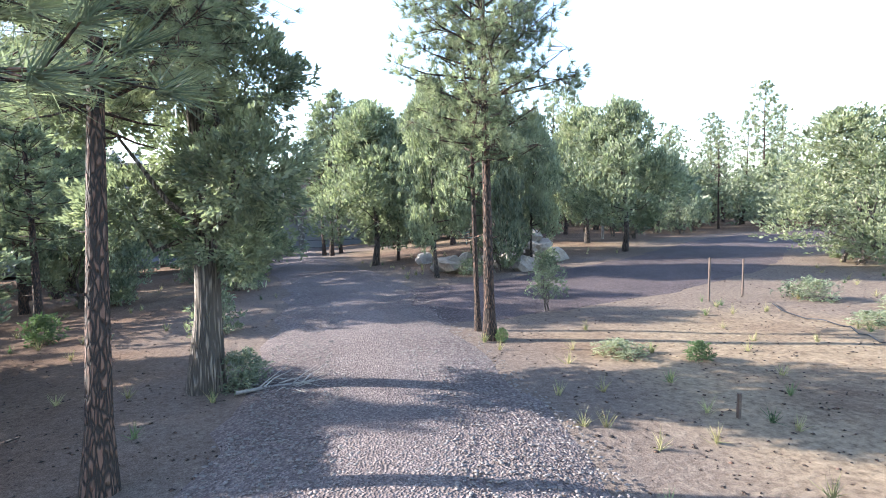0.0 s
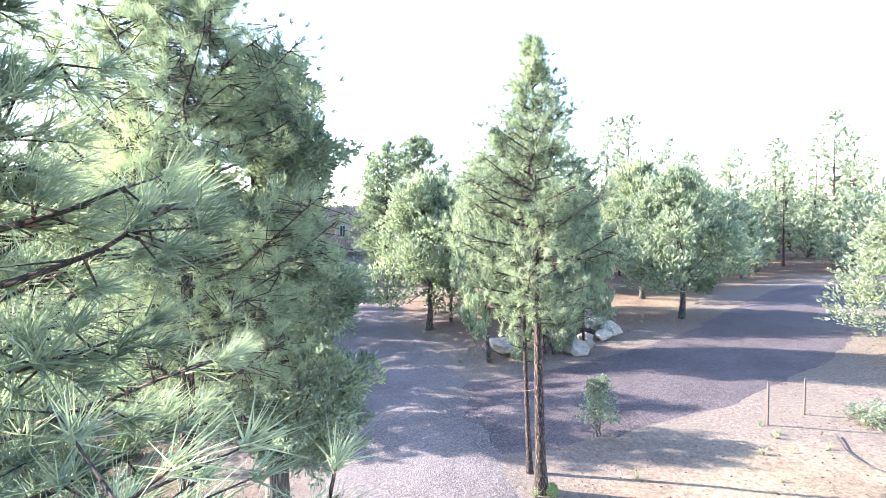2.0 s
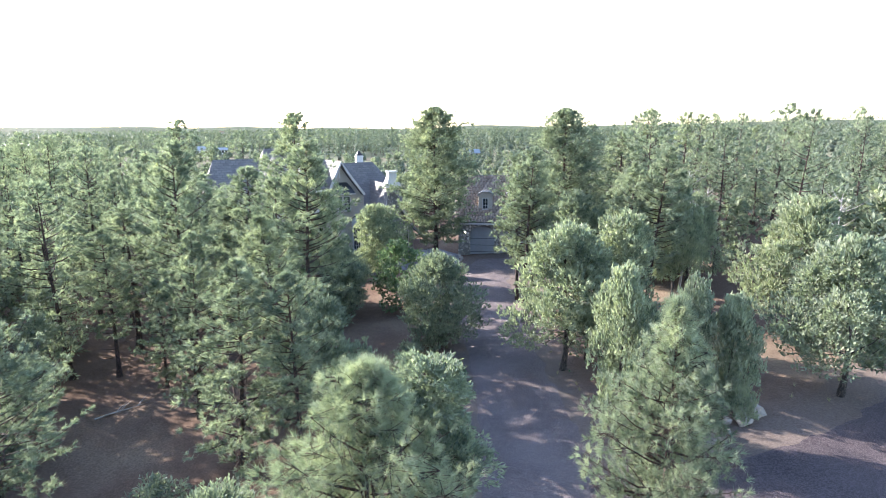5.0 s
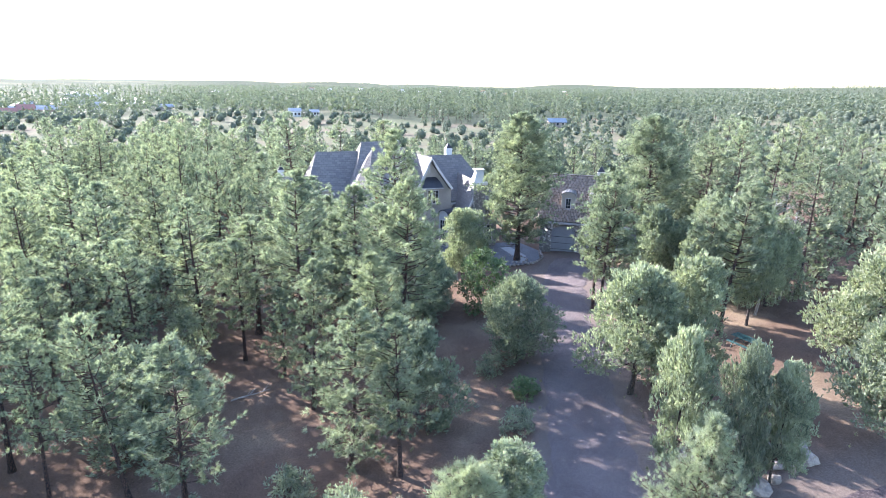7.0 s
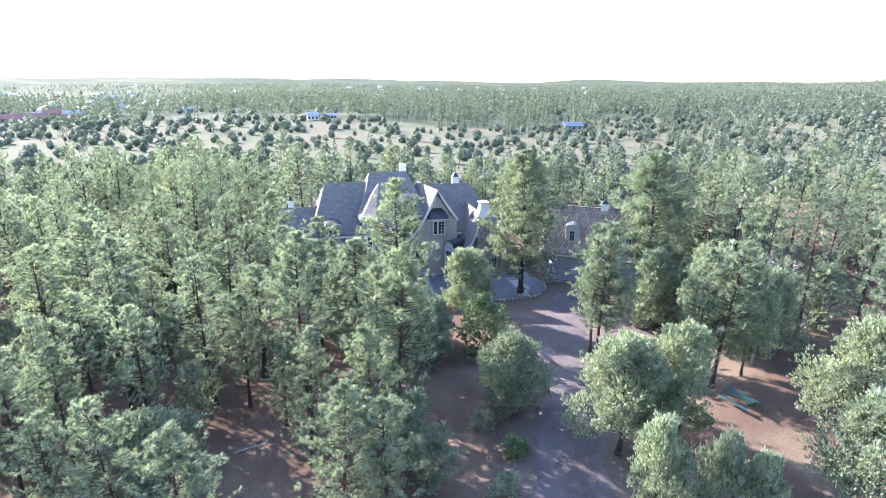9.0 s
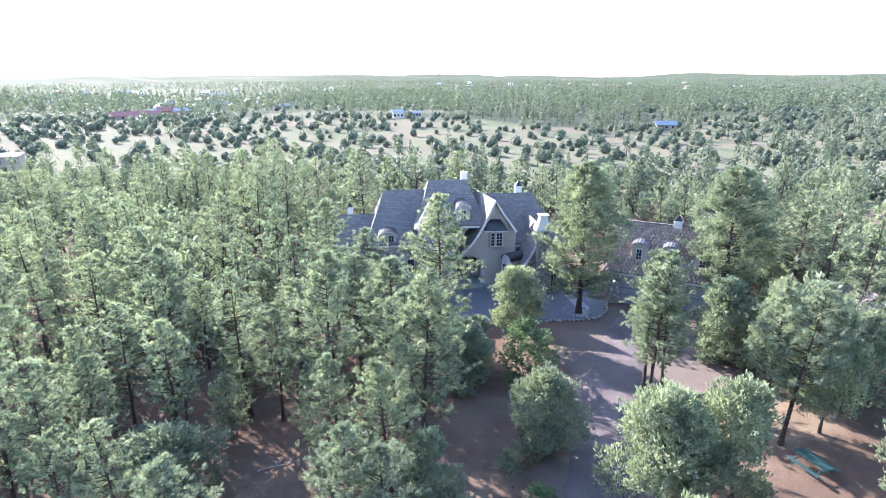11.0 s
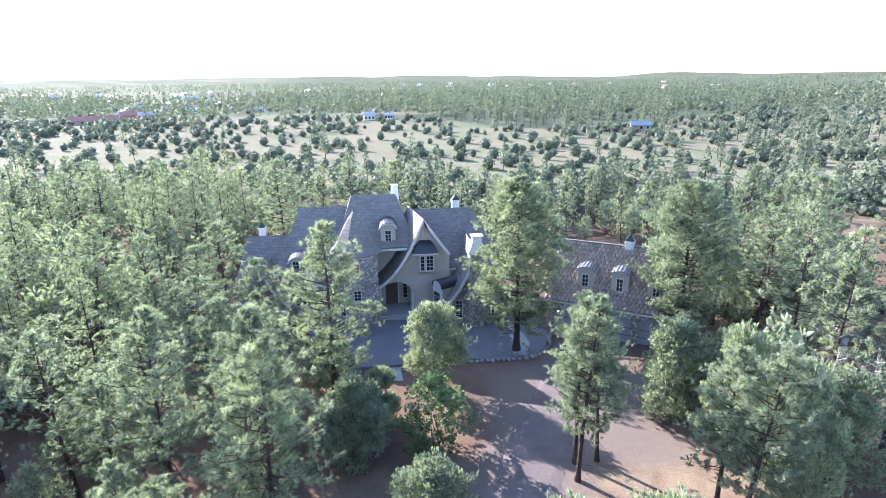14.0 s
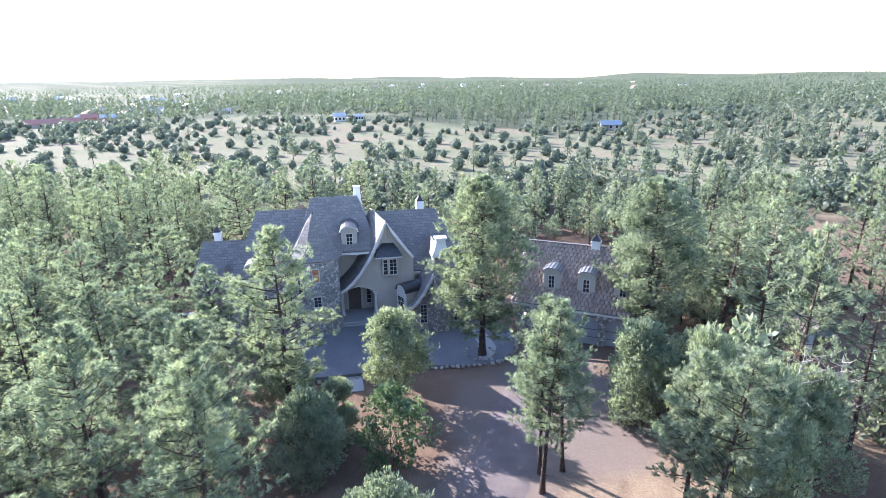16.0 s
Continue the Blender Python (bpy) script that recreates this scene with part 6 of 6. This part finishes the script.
def litter():
    """Pebbles, cones and bits of bark on the ground near the start."""
    rng = np.random.RandomState(8)
    vs, fs = [], []
    oct_v = np.array([(1, 0, 0), (-1, 0, 0), (0, 1, 0), (0, -1, 0), (0, 0, 0.8), (0, 0, -0.5)], float)
    oct_f = np.array([(0, 2, 4), (2, 1, 4), (1, 3, 4), (3, 0, 4), (2, 0, 5), (1, 2, 5), (3, 1, 5), (0, 3, 5)])
    for what, n, x0, x1, y0, y1, lo, hi, mat, label in (
            ("gravel_stones", 9000, -2.4, 1.6, 4.0, 24, 0.010, 0.028, PEBBLE, "loose pale gravel stones on the driveway"),
            ("forest_litter", 7000, -14, 15, 4.5, 26, 0.008, 0.03, PINE_BARK, "cones and bark scraps strewn on the dirt")):
        pts = np.stack([rng.uniform(x0, x1, n), y0 + (y1 - y0) * rng.rand(n) ** 2], 1)
        if what == "gravel_stones":
            pts[:, 0] += np.array([min(DRIVE_LINE, key=lambda q: abs(q.y - y)).x for y in pts[:, 1]]) + 0.5
        size = rng.uniform(lo, hi, (n, 1, 1)) * np.stack([rng.uniform(0.6, 1.6, n), rng.uniform(0.6, 1.4, n), np.full(n, 0.7)], 1)[:, None, :]
        z = np.array([lie(x, y) for x, y in pts]) + (0.09 if what == "gravel_stones" else 0.005)
        ang = rng.rand(n) * 6.283
        c, s = np.cos(ang)[:, None], np.sin(ang)[:, None]
        v = oct_v[None] * size
        v = np.stack([v[..., 0] * c - v[..., 1] * s + pts[:, :1], v[..., 0] * s + v[..., 1] * c + pts[:, 1:], v[..., 2] + z[:, None]], -1)
        f = oct_f[None] + 6 * np.arange(n)[:, None, None]
        me = fast_mesh(what, v.reshape(-1, 3), f.reshape(-1, 3))
        me.materials.append(mat)
        tagged(new(what, me), label, "gravel" if what == "gravel_stones" else "litter", kind="stuff")


grass_tufts()
litter()

# ---- far buildings ----
ROOF_BLUE = plain("blue_metal_roof", (0.10, 0.14, 0.18), (0.14, 0.18, 0.22), 0.3, 3, 0.6, 0.002, 0.0)
ROOF_RED = plain("red_brown_roof", (0.22, 0.09, 0.07), (0.30, 0.14, 0.11), 0.3, 3, 0.7, 0.01)
ROOF_GREY = plain("light_grey_roof", (0.25, 0.25, 0.26), (0.36, 0.36, 0.36), 0.3, 3, 0.6, 0.005)
TAN = plain("tan_render", (0.26, 0.20, 0.16), (0.31, 0.25, 0.20), 0.2, 3, 0.9, 0.01)


def far_house(x, y, w, d, h, turn, wall, roof, label, name="far_house", flat=False, openings=3):
    e = holder(name, pose(x, y, lie(x, y) - 0.3, 0, 0, turn), label, "house", "far houses")
    box("wall", (-w / 2, -d / 2, 0), (w / 2, d / 2, h), wall, e, "", 0.03)
    if flat:
        box("roof", (-w / 2 - 0.2, -d / 2 - 0.2, h), (w / 2 + 0.2, d / 2 + 0.2, h + 0.4), roof, e, "", 0.03)
    else:
        t = h + 0.32 * d
        skin("roof", [[(-w / 2 - 0.5, -d / 2 - 0.5, h), (w / 2 + 0.5, -d / 2 - 0.5, h), (w / 2 + 0.5, 0, t), (-w / 2 - 0.5, 0, t)],
                      [(w / 2 + 0.5, d / 2 + 0.5, h), (-w / 2 - 0.5, d / 2 + 0.5, h), (-w / 2 - 0.5, 0, t), (w / 2 + 0.5, 0, t)]], roof, e, 0.2, "", False)
        for s in (-1, 1):
            v = [(s * w / 2 - 0.1, -d / 2, h), (s * w / 2 - 0.1, d / 2, h), (s * w / 2 - 0.1, 0, t - 0.15), (s * w / 2 + 0.1, -d / 2, h), (s * w / 2 + 0.1, d / 2, h), (s * w / 2 + 0.1, 0, t - 0.15)]
            solid("gable_end", v, [(0, 1, 2), (3, 5, 4), (0, 3, 4, 1), (1, 4, 5, 2), (2, 5, 3, 0)], wall, e)
    for k in range(openings):
        c = -w / 2 + w * (k + 0.5) / openings
        wn_ = box("window", (c - 0.6, -d / 2 - 0.05, 1.0), (c + 0.6, -d / 2 + 0.02, 2.4), TRIM, e, "", 0)
        box("pane", (c - 0.5, -d / 2 - 0.07, 1.1), (c + 0.5, -d / 2 - 0.045, 2.3), GLASS, wn_, "", 0)
    return e


def grand_block():
    """A long tan building with two rows of openings, west of the woods."""
    e = holder("long_building", pose(-190, 39, lie(-190, 39) - 1.2, 0, 0, 68), "long tan flat-roofed building beyond the woods", "building")
    box("wall", (-10, -5, 0), (10, 5, 5.4), TAN, e, "", 0.05)
    box("parapet", (-10.2, -5.2, 5.4), (10.2, 5.2, 5.8), TAN, e, "", 0.05)
    for k in range(6):
        c = -8.5 + 3.4 * k
        box("window", (c - 0.7, -5.06, 3.9), (c + 0.7, -4.98, 4.8), GLASS, e, "", 0)
    for k in range(4):
        c = -5.7 + 3.8 * k
        box("door", (c - 1.2, -5.08, 0.3), (c + 1.2, -4.98, 3.0), DOOR_WOOD, e, "", 0)


grand_block()
far_house(-83, 266, 8, 5.5, 2.6, 30, TAN, ROOF_BLUE, "far low house with blue metal roof in a clearing")
far_house(-224, 238, 6, 5, 3.2, 50, WHITE, ROOF_GREY, "far white house at the meadow's edge")
far_house(-217, 246, 4.5, 4, 2.6, 50, WHITE, ROOF_GREY, "small far white house at the meadow's edge")
far_house(-357, 150, 27, 8, 2.6, 66, TAN, ROOF_RED, "long low far building with red-brown roof", openings=6)
far_house(-366, 172, 8, 7, 4.6, 60, ROOF_RED, ROOF_RED, "far red-brown house in scattered trees")
far_house(-372, 186, 10, 7, 4.0, 60, TAN, ROOF_GREY, "far tan house with pale roof in scattered trees")
town = random.Random(4)
for k in range(58):
    az, r = (radians(town.uniform(46, 88)), town.uniform(440, 1050)) if k < 42 else (radians(town.uniform(12, 44)), town.uniform(950, 1600))
    x, y = -r * math.sin(az), 15 + r * math.cos(az)
    far_house(x, y, town.uniform(8, 17), town.uniform(6, 9), town.uniform(3, 5), town.uniform(0, 180), town.choice((WHITE, TAN, TRIM)), town.choice((ROOF_GREY, ROOF_GREY, ROOF_RED, WHITE)),
              "far pale house of the town on the plain", openings=2)
